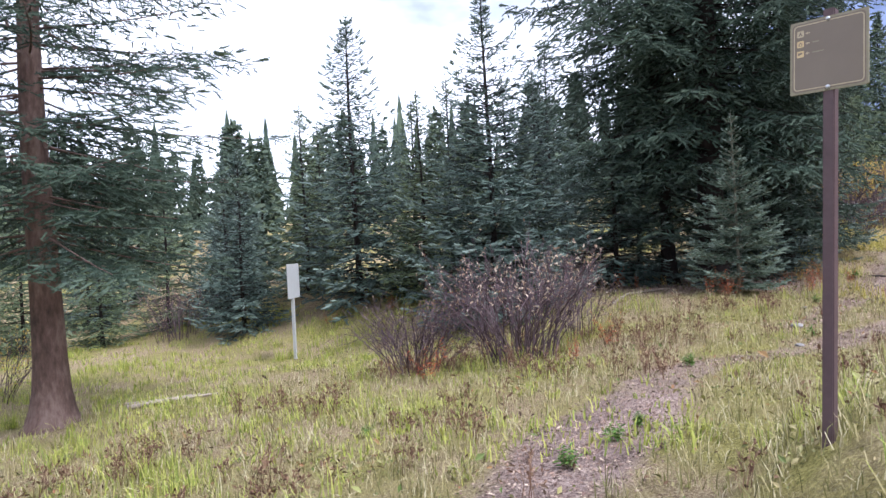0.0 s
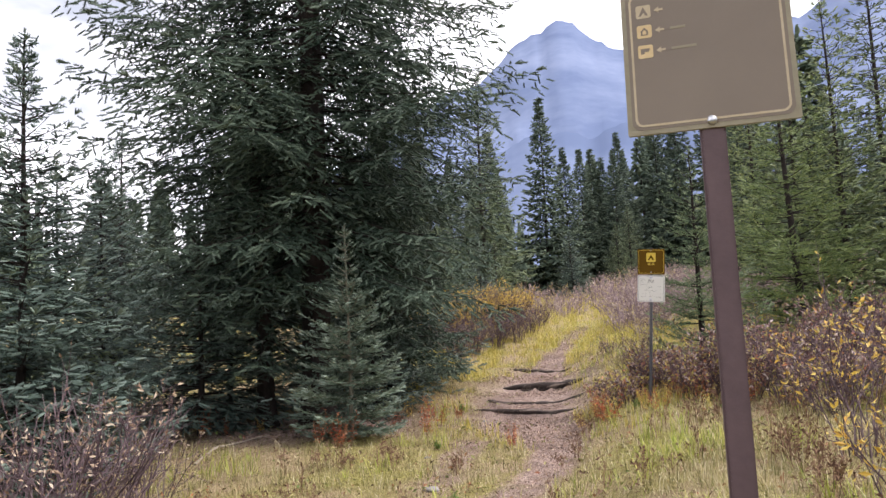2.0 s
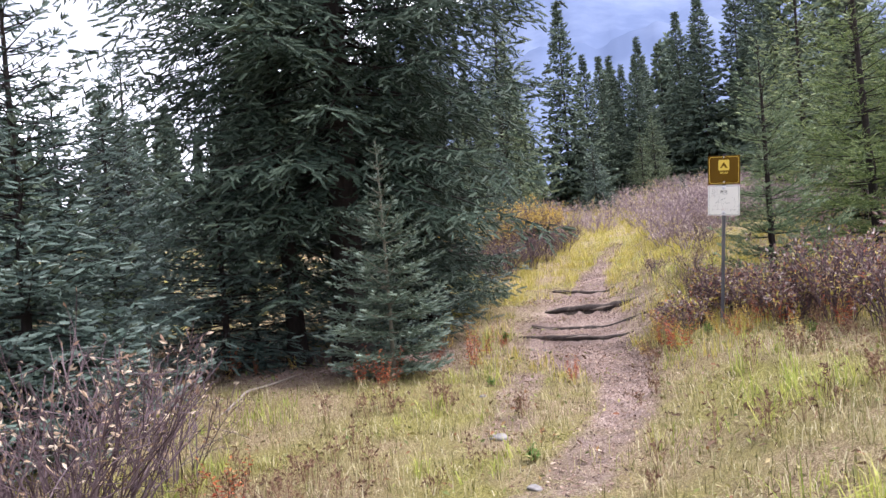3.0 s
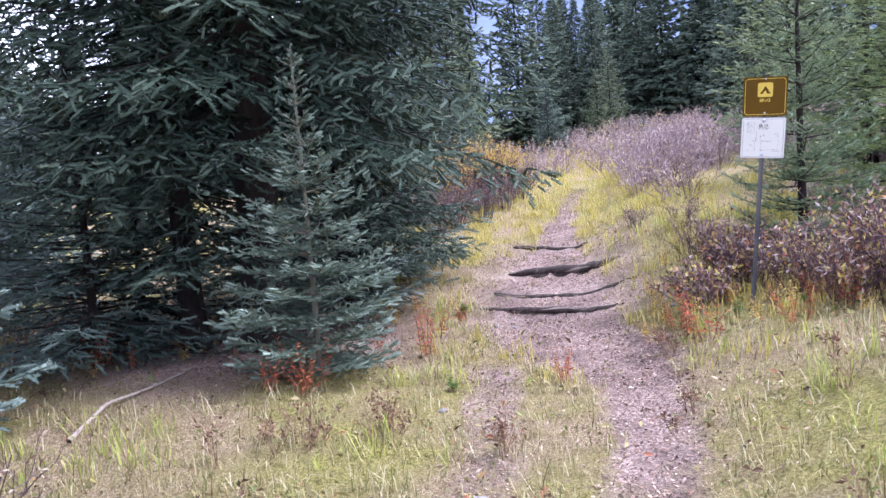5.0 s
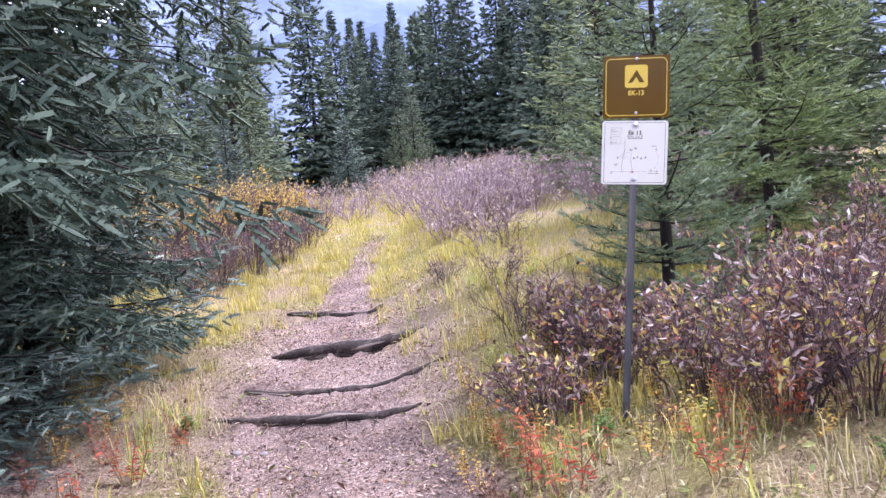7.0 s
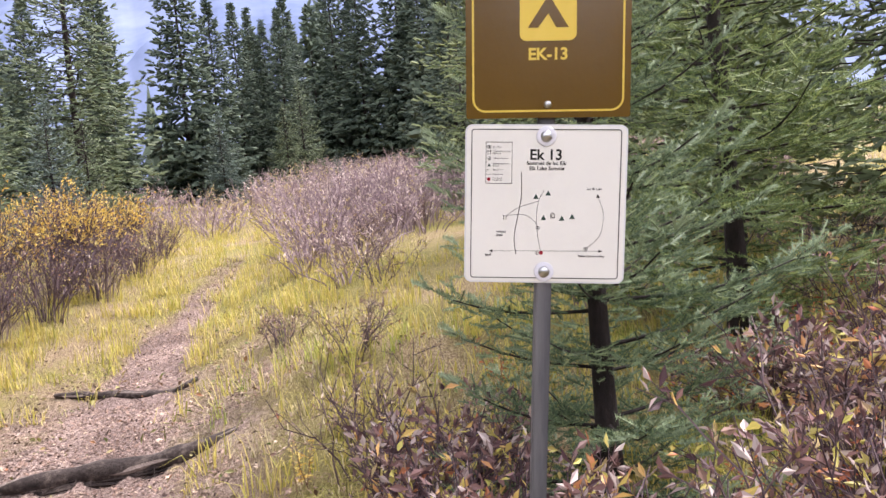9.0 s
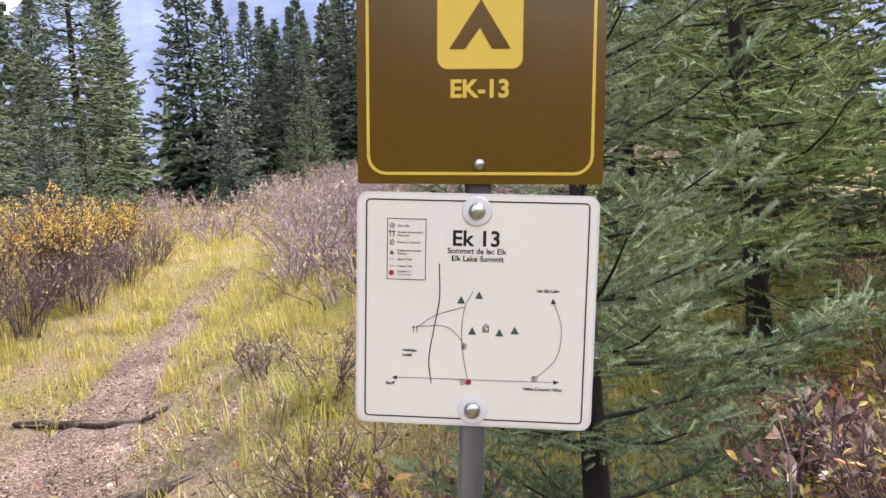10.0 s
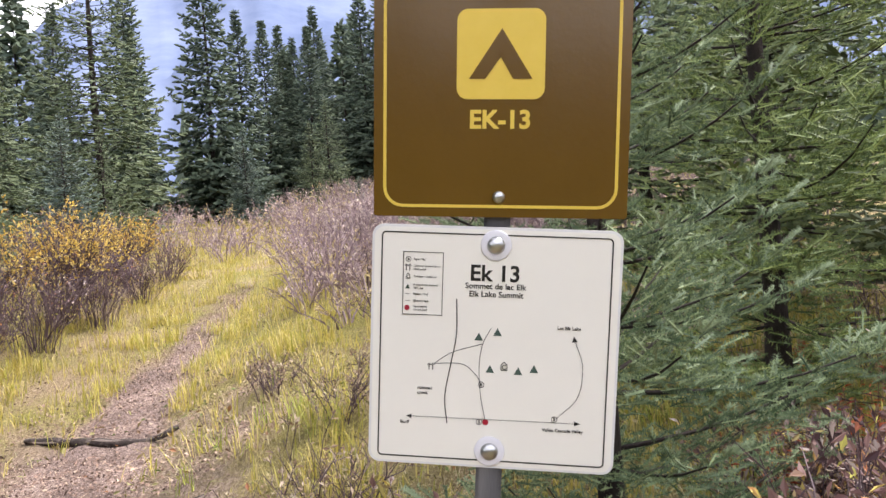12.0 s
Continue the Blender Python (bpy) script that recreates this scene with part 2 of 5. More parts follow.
def ground_material():
    m = bpy.data.materials.new("meadow_ground")
    m.use_nodes = True
    t = m.node_tree
    bsdf = t.nodes["Principled BSDF"]
    bsdf.inputs["Roughness"].default_value, bsdf.inputs["Specular IOR Level"].default_value = 0.95, 0.15
    tc = t.nodes.new("ShaderNodeTexCoord")

    def ramp(scale, detail, stops, rough=0.6):
        n = node(t, "ShaderNodeTexNoise", Scale=scale, Detail=detail, Roughness=rough)
        t.links.new(tc.outputs["Object"], n.inputs["Vector"])
        r = t.nodes.new("ShaderNodeValToRGB")
        while len(r.color_ramp.elements) < len(stops):
            r.color_ramp.elements.new(0.5)
        for k, (p, c) in enumerate(stops):
            r.color_ramp.elements[k].position, r.color_ramp.elements[k].color = p, (*c, 1)
        t.links.new(n.outputs["Fac"], r.inputs["Fac"])
        return r.outputs["Color"]

    def mix(a, b, factor):
        x = t.nodes.new("ShaderNodeMix")
        x.data_type = "RGBA"
        t.links.new(a, x.inputs["A"])
        t.links.new(b, x.inputs["B"])
        t.links.new(factor, x.inputs["Factor"])
        return x.outputs["Result"]

    turf = mix(ramp(70, 9, [(0.36, (0.06, 0.04, 0.028)), (0.5, (0.29, 0.215, 0.125)), (0.63, (0.54, 0.45, 0.30))], 0.8),
               ramp(55, 9, [(0.36, (0.05, 0.055, 0.02)), (0.52, (0.27, 0.24, 0.075)), (0.64, (0.48, 0.42, 0.17))], 0.8),
               ramp(0.8, 4, [(0.42, (0, 0, 0)), (0.6, (1, 1, 1))]))
    soil = mix(ramp(48, 8, [(0.38, (0.055, 0.036, 0.032)), (0.5, (0.38, 0.275, 0.24)), (0.62, (0.68, 0.55, 0.48))], 0.8),
               ramp(75, 8, [(0.4, (0.04, 0.028, 0.026)), (0.53, (0.25, 0.18, 0.16)), (0.66, (0.58, 0.46, 0.41))], 0.8),
               ramp(1.7, 4, [(0.38, (0, 0, 0)), (0.62, (1, 1, 1))]))
    at = t.nodes.new("ShaderNodeAttribute")
    at.attribute_name = "bare"
    edge = node(t, "ShaderNodeTexNoise", Scale=4.0, Detail=7.0, Roughness=0.78)
    t.links.new(tc.outputs["Object"], edge.inputs["Vector"])
    su = t.nodes.new("ShaderNodeMath")
    su.operation = "ADD"
    t.links.new(at.outputs["Fac"], su.inputs[0])
    t.links.new(edge.outputs["Fac"], su.inputs[1])
    mr = node(t, "ShaderNodeMapRange")
    mr.inputs["From Min"].default_value, mr.inputs["From Max"].default_value = 0.82, 1.25
    t.links.new(su.outputs[0], mr.inputs["Value"])
    t.links.new(mix(turf, soil, mr.outputs["Result"]), bsdf.inputs["Base Color"])
    bn = node(t, "ShaderNodeTexNoise", Scale=45.0, Detail=8.0, Roughness=0.75)
    t.links.new(tc.outputs["Object"], bn.inputs["Vector"])
    bp = t.nodes.new("ShaderNodeBump")
    bp.inputs["Strength"].default_value, bp.inputs["Distance"].default_value = 1.0, 0.035
    t.links.new(bn.outputs["Fac"], bp.inputs["Height"])
    t.links.new(bp.outputs["Normal"], bsdf.inputs["Normal"])
    return m


def mountain_material():
    m = bpy.data.materials.new("mountain_rock_painted_haze")
    m.use_nodes = True
    t = m.node_tree
    bsdf = t.nodes["Principled BSDF"]
    bsdf.inputs["Roughness"].default_value, bsdf.inputs["Specular IOR Level"].default_value = 1.0, 0.0
    tc = t.nodes.new("ShaderNodeTexCoord")
    mp = t.nodes.new("ShaderNodeMapping")
    mp.inputs["Scale"].default_value = (1, 1, 2.2)
    t.links.new(tc.outputs["Object"], mp.inputs["Vector"])
    n = node(t, "ShaderNodeTexNoise", Scale=0.006, Detail=9.0, Roughness=0.6)
    t.links.new(mp.outputs["Vector"], n.inputs["Vector"])
    r = t.nodes.new("ShaderNodeValToRGB")
    # bluish tones: the haze of distance is put into the rock's colour
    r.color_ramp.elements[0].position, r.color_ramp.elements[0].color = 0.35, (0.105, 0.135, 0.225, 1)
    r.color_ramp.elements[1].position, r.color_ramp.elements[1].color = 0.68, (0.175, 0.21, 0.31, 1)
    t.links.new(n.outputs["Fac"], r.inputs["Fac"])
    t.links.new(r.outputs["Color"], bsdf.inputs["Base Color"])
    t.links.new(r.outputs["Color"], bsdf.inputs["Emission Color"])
    bsdf.inputs["Emission Strength"].default_value = 0.12      # faint glow painted in for the veil of air before a far backdrop
    return m


# ---- geometry helpers ----
def mesh_from(name, verts, tris, material_, tip=None, smooth=False, attribute="tip"):
    """A mesh from arrays of vertices and of triangles or quads."""
    verts, tris = np.asarray(verts, np.float32).reshape(-1, 3), np.asarray(tris, np.int32)
    n = tris.shape[1]
    me = bpy.data.meshes.new(name)
    me.vertices.add(len(verts))
    me.vertices.foreach_set("co", verts.ravel())
    me.loops.add(tris.size)
    me.loops.foreach_set("vertex_index", tris.ravel())
    me.polygons.add(len(tris))
    me.polygons.foreach_set("loop_start", np.arange(0, tris.size, n, dtype=np.int32))
    me.polygons.foreach_set("use_smooth", np.full(len(tris), smooth))
    if tip is not None:
        layer = me.attributes.new(attribute, "FLOAT", "POINT")
        layer.data.foreach_set("value", np.asarray(tip, np.float32))
    me.update(calc_edges=True)
    me.validate()
    me.materials.append(material_)
    return me


def part(name, bm, material_, parent=None, label="", smooth=False):
    """Links a bmesh as one mesh object under a thing or a part."""
    me = bpy.data.meshes.new(name)
    bm.to_mesh(me)
    bm.free()
    for p in me.polygons:
        p.use_smooth = smooth
    me.materials.append(material_)
    return place_part(name, me, parent, label)


def place_part(name, me, parent=None, label=""):
    ob = new(name, me)
    ob.parent = parent
    if label:
        tagged(ob, label)
    return ob


def thing(name, m, label, category, group="", kind=""):
    ob = new(name)
    ob.matrix_basis = m
    return tagged(ob, label, category, group, kind)


class Cloud:
    """Collects vertices and triangles from many small pieces."""

    def __init__(self):
        self.v, self.f, self.a, self.n = [], [], [], 0

    def add(self, verts, tris, tip=0.0):
        verts = np.asarray(verts, float).reshape(-1, 3)
        self.v.append(verts)
        self.f.append(np.asarray(tris, int).reshape(-1, 3) + self.n)
        self.a.append(np.broadcast_to(np.asarray(tip, float), (len(verts),)))
        self.n += len(verts)

    def many(self, template, tris, origin, ex, ey, ez, tip=0.0):
        """One template set into many frames (origin and three axes each)."""
        k, n = len(template), len(origin)
        if not n:
            return
        pts = origin[:, None, :] + template[None, :, 0:1] * ex[:, None, :] + template[None, :, 1:2] * ey[:, None, :] + template[None, :, 2:3] * ez[:, None, :]
        idx = np.asarray(tris)[None] + (np.arange(n) * k)[:, None, None]
        tips = np.broadcast_to(np.asarray(tip, float), (n,))
        self.add(pts.reshape(-1, 3), idx.reshape(-1, 3), np.repeat(tips, k))

    def tube(self, points, radii, sides=4, tip=0.0):
        points, radii = np.asarray(points, float), np.asarray(radii, float)
        way = np.gradient(points, axis=0)
        way /= np.linalg.norm(way, axis=1, keepdims=True) + 1e-9
        ref = np.where(np.abs(way[:, 2:3]) > 0.9, np.array([[1.0, 0, 0]]), np.array([[0, 0, 1.0]]))
        a = np.cross(way, ref)
        a /= np.linalg.norm(a, axis=1, keepdims=True) + 1e-9
        b = np.cross(way, a)
        ang = np.arange(sides) * 2 * math.pi / sides
        ring = points[:, None] + radii[:, None, None] * (np.cos(ang)[None, :, None] * a[:, None] + np.sin(ang)[None, :, None] * b[:, None])
        tris = []
        for i in range(len(points) - 1):
            for j in range(sides):
                p, q = i * sides + j, i * sides + (j + 1) % sides
                tris += [(p, q, q + sides), (p, q + sides, p + sides)]
        self.add(ring.reshape(-1, 3), tris, tip)

    def mesh(self, name, material_, smooth=False):
        return mesh_from(name, np.concatenate(self.v), np.concatenate(self.f), material_, np.concatenate(self.a), smooth)


def unit(v):
    return v / (np.linalg.norm(v, axis=-1, keepdims=True) + 1e-9)


def frames_of(way, roll):
    """Side and up vectors for directions, turned by roll."""
    up = np.array([[0, 0, 1.0]]) + 0 * way
    side = unit(np.cross(way, up) + 1e-6)
    up = np.cross(side, way)
    c, s = np.cos(roll)[:, None], np.sin(roll)[:, None]
    return side * c + up * s, up * c - side * s


def smooth_step(a, b, x):
    t = np.clip((x - a) / (b - a), 0, 1)
    return t * t * (3 - 2 * t)


# ---- the lie of the land ----
TRAIL = [(-6, -6, -0.25), (0, 0, 0), (0.6, 3.1, 0.33), (2.2, 5.4, 0.47), (4.6, 7.9, 0.57), (6.1, 9.8, 0.62), (6.62, 10.42, 0.66), (6.70, 10.52, 0.75), (7.08, 10.98, 0.78), (7.15, 11.06, 0.87), (7.62, 11.6, 0.91), (7.70, 11.69, 1.04), (8.55, 12.55, 1.10), (8.62, 12.62, 1.17), (8.9, 13, 1.22),
         (12.5, 16, 1.95), (17, 21, 2.8), (24, 29, 3.9), (40, 46, 5.2), (140, 150, 12)]


def along(x, y):
    """Offset from the trail (right is positive), the trail's height and the way along it."""
    x, y = np.asarray(x, float), np.asarray(y, float)
    best, off, height, way, start = np.full(x.shape, 1e9), np.zeros(x.shape), np.zeros(x.shape), np.zeros(x.shape), 0.0
    for a, b in zip(TRAIL[:-1], TRAIL[1:]):
        dx, dy = b[0] - a[0], b[1] - a[1]
        length = math.hypot(dx, dy)
        u = np.clip(((x - a[0]) * dx + (y - a[1]) * dy) / length ** 2, 0, 1)
        d = np.hypot(x - a[0] - u * dx, y - a[1] - u * dy)
        side = np.sign((x - a[0]) * dy - (y - a[1]) * dx)
        k = d < best
        best = np.where(k, d, best)
        off, height, way = np.where(k, d * side, off), np.where(k, a[2] + u * (b[2] - a[2]), height), np.where(k, start + u * length, way)
        start += length
    return off, height, way - math.hypot(6, 6)


def waves(x, y, size, seed=0.0):
    """Smooth cheap unevenness between -1 and 1."""
    return (np.sin(x / size * 6.1 + 1.3 + seed) * np.cos(y / size * 5.3 - 0.7 * seed) + np.sin((x * 0.8 + y) / size * 7.9 + 2.1 * seed) * 0.6 + np.cos((x - 1.2 * y) / size * 11.3 + seed) * 0.35) / 1.95


def land(x, y):
    d, z, s = along(x, y)
    r, l = np.maximum(d, 0), np.maximum(-d, 0)
    late = smooth_step(6.5, 10, s)
    early = smooth_step(0.5, 2, s) * (1 - smooth_step(4, 6.5, s))
    z = z + (0.36 + 0.1 * early) * smooth_step(0.3 - 0.1 * early, 1.7 - 0.6 * early, r) * smooth_step(0, 3, s) + 0.05 * np.minimum(np.maximum(r - 1.7, 0), 25)
    z = z - 0.075 * np.minimum(l, 7) * (1 - late) + 0.13 * smooth_step(0.5, 2.2, l) * late
    calm = 1 - np.exp(-(d / 0.8) ** 2)
    return z + 0.022 * waves(x, y, 3.1, 0.4) * calm + 0.008 * waves(x, y, 0.9, 1.9) + 0.1 * waves(x, y, 23, 0.9) * smooth_step(6, 20, np.abs(d))


def bareness(x, y):
    """How bare the trail is, 0 to 1."""
    d, z, s = along(x, y)
    mid = np.interp(s, [2.5, 3.5, 6.4, 7.4, 8.9, 10, 11.2, 12, 14.5, 16], [-0.4, -0.51, -0.7, 0.0, 0.27, 0.46, 0.3, 0.05, 0.1, 0.2])      # the worn line weaves about the trail's axis
    d = d + 0.06 * waves(x, y, 2.3, 2.0) + 0.03 * waves(x, y, 0.7, 4.0) - mid
    wide = np.interp(s, [0, 3, 4.4, 6, 8, 10.2, 11.2, 13.5, 14.6, 16, 17.5, 20, 24], [0.25, 0.3, 0.38, 0.25, 0.2, 0.24, 0.6, 0.6, 0.38, 0.24, 0.15, 0.1, 0.1])
    strength = np.interp(s, [0, 3, 4.4, 6, 8, 10.4, 11.2, 16, 18, 22, 26], [0.35, 0.7, 0.95, 0.62, 0.62, 0.9, 1.0, 1.0, 0.75, 0.5, 0.0])
    strip = 1 - smooth_step(wide * 0.65, wide * 1.25 + 0.15, np.abs(d))
    left = (1 - smooth_step(0.1, 0.36, np.abs(d + mid + 0.55))) * 0.72 * smooth_step(7.8, 8.6, s) * (1 - smooth_step(10.8, 11.4, s))
    strip = np.maximum(strip, left)
    verge = 0.58 * smooth_step(11.3, 12.5, s) * (1 - smooth_step(15, 17, s)) * (1 - smooth_step(0.75, 1.4, np.abs(d - 0.1)))
    spur = np.exp(-(np.hypot((x - 5.0) / 1.1, (y - 7.6) / 0.8)) ** 2) * 0.3
    needles = np.exp(-(np.hypot((x - 4.0) / 1.9, (y - 11.4) / 1.4)) ** 2) * 1.0
    return np.clip(np.maximum.reduce([strip * strength, verge, spur, needles]), 0, 1)


def put(x, y, sink=0.0, turn=0.0, scale=1.0):
    """A pose on the land."""
    return Matrix.LocRotScale((x, y, float(land(x, y)) - sink), Euler((0, 0, turn)), (scale,) * 3)


# ---- ground and mountains ----
def build_ground():
    n = 270
    u = np.linspace(-1, 1, n)
    reach = 5.5 * u + 2400 * np.sinh(9 * u) / np.sinh(9)
    gx, gy = np.meshgrid(4.5 + reach, 8.5 + reach, indexing="ij")
    x, y = gx.ravel(), gy.ravel()
    i = np.arange(n * n).reshape(n, n)
    quads = np.stack([i[:-1, :-1], i[1:, :-1], i[1:, 1:], i[:-1, 1:]], -1).reshape(-1, 4)
    far = np.hypot(x - 4.5, y - 8.5)
    z = land(x, y)
    z = np.where(far > 160, z * np.exp(-(far - 160) / 400), z)
    me = mesh_from("ground", np.stack([x, y, z], 1), quads, ground_material(), bareness(x, y), True, "bare")
    tagged(new("ground", me), "sloping meadow ground with straw-coloured turf and a bare trail", "ground", kind="structure")


def build_mountain(name, profile, far, depth, label, seed):
    """A ridge round part of the horizon: profile gives bearing (clockwise from +y) and elevation, both in degrees."""
    bearings = np.linspace(profile[0][0], profile[-1][0], 220)
    top = np.interp(bearings, [p[0] for p in profile], [p[1] for p in profile])
    rng = np.random.default_rng(seed)
    rough = sum(rng.uniform(0.4, 1) * np.sin(bearings * f + rng.uniform(0, 6)) / f for f in (0.7, 1.3, 2.1, 3.7, 6.1, 9.3))
    top = np.maximum(top + 0.35 * rough, 0.2)
    rows = 36
    verts = []
    for k in range(rows):
        s = k / (rows - 1)
        dist = far + depth * s
        for b, e in zip(bearings, top):
            a = math.radians(b)
            ridge = math.tan(math.radians(e)) * (far + depth)
            gully = noise.fractal(Vector((b * 0.16, s * 2.2, seed)), 0.9, 2.1, 5) * 0.06 * ridge * s * (1 - s) * 3
            z = ridge * (s ** 1.25) + gully - 6 * (1 - s)
            verts.append((math.sin(a) * dist, math.cos(a) * dist, z))
    m = len(bearings)
    i = np.arange(rows * m).reshape(rows, m)
    quads = np.stack([i[:-1, :-1], i[:-1, 1:], i[1:, 1:], i[1:, :-1]], -1).reshape(-1, 4)
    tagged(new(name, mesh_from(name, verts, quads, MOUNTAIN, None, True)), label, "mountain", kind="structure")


MOUNTAIN = mountain_material()


# ---- spruces ----
def needle_twig(n, rng, length=0.16, width=0.045, spread=0.45, core=0.1):
    """A twig of unit length along x with n needles round it."""
    v, f = [], []
    for k in range(n):
        s = (k + rng.uniform(0, 0.9)) / n
        a = rng.uniform(0, 2 * math.pi) if k % 3 else rng.uniform(0.2, math.pi - 0.2)
        out = np.array([spread * rng.uniform(0.5, 1.0), math.cos(a), math.sin(a)])
        out /= np.linalg.norm(out)
        ln = length * rng.uniform(0.75, 1.15) * (1 - 0.15 * s)
        b = len(v)
        v += [(s, 0, 0), (s + width, 0, 0), tuple(np.array([s + width / 2, 0, 0]) + out * ln)]
        f.append((b, b + 1, b + 2))
    b = len(v)          # the clad shoot itself, blunt at its end
    for x, r in ((-0.05, core * 0.8), (0.55, core), (0.92, core * 0.7)):
        v += [(x, r * math.cos(q), r * math.sin(q)) for q in (1.57, 3.67, 5.76)]
    v.append((1.04, 0, 0))
    for row in (0, 3):
        for q in range(3):
            p, o = b + row + q, b + row + (q + 1) % 3
            f += [(p, o, o + 3), (p, o + 3, p + 3)]
    f += [(b + 6, b + 7, b + 9), (b + 7, b + 8, b + 9), (b + 8, b + 6, b + 9)]
    return np.array(v), np.array(f)


def spruce_meshes(name, seed, height, radius, bare=0.3, gap=0.22, per=6, step=0.09, twig=0.13, twig_step=0.08, needles=14, needle_len=0.17, needle_w=0.045, droop=0.25, upturn=0.25, trunk=0.09,
                  taper=1.0, leader=0.5, leafy="needle", bark="bark", top_detail=99.0, ragged=0.25, lean=(0, 0), sides=9, flare=1.5, hang=0.12, boughs=True, core=0.1, lift=0.0, fan=0.34, spire=0.0, whorl=0.5, inner=0.12, thin=None):
    """Trunk with its boughs, and crown, of one spruce as two meshes."""
    rng = np.random.default_rng(seed)
    wood, leaf = Cloud(), Cloud()

    def axis(z):
        return np.array([lean[0] * z + 0.02 * math.sin(z * 1.1 + seed), lean[1] * z + 0.02 * math.cos(z * 0.9 + seed), z])

    zs = np.concatenate([[-0.15, 0.0, 0.08, 0.2, 0.4], np.linspace(0.7, height, 22 if height > 2 else 9)]) if height > 1.2 else np.linspace(-0.1, height, 8)
    rad = trunk * (1 - zs / (height + 0.02)) ** 0.85 * (1 + (flare - 1) * np.exp(-np.maximum(zs, 0) / 0.22)) + 0.004
    wood.tube([axis(z) for z in zs], rad, sides)
    P, W, R, LN, T = [], [], [], [], []
    z = bare
    while z < height - 0.12:
        rel = (z - bare) / (height - bare)
        reach = radius * (1 - rel) ** taper * (0.72 + 0.28 * min(1, rel * 7)) + 0.05
        if z > height - spire:
            reach = 0.05 + reach * 0.3
        coarse = 1.0 if z < top_detail else 2.8
        count = max(3, int(round(per * (1 if rel < 0.8 else 0.75))))
        turn = rng.uniform(0, 6.28)
        for k in range(count):
            az = turn + k * 2 * math.pi / count + rng.normal(0, 0.25)
            ln = reach * rng.uniform(1 - ragged, 1 + ragged * 0.7)
            if ln < 0.06:
                continue
            if thin and abs((az - thin[0] + math.pi) % (2 * math.pi) - math.pi) < thin[1] and rng.uniform() < thin[2]:
                ln *= 0.35      # boughs broken off short on one side
            base = axis(z + rng.uniform(-whorl, whorl) * gap)
            rise = (0.45 * rel ** 1.2 - droop * (1 - rel)) + rng.normal(0, 0.08)
            s = np.linspace(0, 1, 7)
            out = np.array([math.cos(az), math.sin(az), 0])
            bend = rng.normal(0, 0.10)
            side = np.array([-out[1], out[0], 0])
            zc = rise * s - 0.22 * droop * s ** 2 + upturn * s ** 3 * (0.6 + 0.4 * rel)
            pts = base + ln * (s[:, None] * out + (bend * s ** 2)[:, None] * side + zc[:, None] * np.array([0, 0, 1.0]))
            if boughs:
                wood.tube(pts[:6], np.linspace(0.006 + 0.005 * ln, 0.003, 6), 3)
            way = unit(np.gradient(pts, axis=0))
            m = max(2, int(ln / (step * coarse)))
            for q in range(m):
                t = inner + (0.98 - inner) * (q + rng.uniform(0, 0.8)) / m
                p = np.array([np.interp(t, s, pts[:, c]) for c in range(3)])
                w = np.array([np.interp(t, s, way[:, c]) for c in range(3)])
                for sgn in (-1, 1):
                    sub = ln * fan * (1 - t) ** 0.55 * (0.35 + 0.65 * min(1, t * 4)) * rng.uniform(0.6, 1.2) + twig * 0.55
                    ang = sgn * rng.uniform(0.75, 1.15)
                    flat = np.cross([0, 0, 1.0], w)
                    flat /= np.linalg.norm(flat) + 1e-9
                    dirn = w * math.cos(ang) + flat * math.sin(ang) + np.array([0, 0, rng.normal(-0.04 - hang, 0.10 + 0.3 * hang + 0.5 * lift)])
                    dirn /= np.linalg.norm(dirn)
                    c = max(1, int(sub / (twig_step * coarse)))
                    for i in range(c):
                        u = (i + 0.3) / c
                        o = p + dirn * sub * u + np.array([0, 0, -0.25 * droop * sub * u * u])
                        yaw = (rng.uniform(0.5, 1.05) * (1 if (i + q) % 2 else -1)) if i < c - 1 else 0.0
                        d2 = dirn * math.cos(yaw) + np.cross([0, 0, 1.0], dirn) * math.sin(yaw) + np.array([0, 0, rng.normal(0.05 + lift - 0.3 * hang, 0.18)])
                        P.append(o)
                        W.append(d2)
                        LN.append(twig * coarse * rng.uniform(0.75, 1.25) * (1 - 0.45 * rel))
                        T.append(max(0.0, 0.55 * u + 0.5 * t - 0.35) * rng.uniform(0.3, 1.0))
            tipd = way[-1]
            for e in (-1, 0, 1) if boughs else (0,):
                P.append(pts[-1] - tipd * twig * 0.3)
                W.append(tipd + e * 0.5 * side)
                LN.append(twig * 1.1 * (1 - 0.5 * rel))
                T.append(rng.uniform(0.4, 0.9))
        z += gap * rng.uniform(0.75, 1.2) * (1 if rel < 0.75 else 0.85) * (1 if z < top_detail else 1.3)
    for zt in np.arange(height - max(leader, 0.2), height, twig * 0.5):
        for e in range(2):
            a = rng.uniform(0, 6.28)
            P.append(axis(zt))
            W.append(np.array([math.cos(a) * 0.6, math.sin(a) * 0.6, 0.9]))
            LN.append(twig * 0.6)
            T.append(0.5)
    P, W, LN, T = np.array(P), unit(np.array(W)), np.array(LN), np.clip(np.array(T), 0, 0.9)
    R = rng.uniform(-0.5, 0.5, len(P))
    ey, ez = frames_of(W, R)
    kinds = [needle_twig(needles, rng, needle_len, needle_w, core=core) for _ in range(4)]
    pick = rng.integers(0, 4, len(P))
    for k in range(4):
        on = pick == k
        leaf.many(*kinds[k], P[on], W[on] * LN[on, None], ey[on] * LN[on, None], ez[on] * LN[on, None], T[on])
    return wood.mesh(name + "_trunk", MAT[bark], True), leaf.mesh(name + "_crown", MAT[leafy])


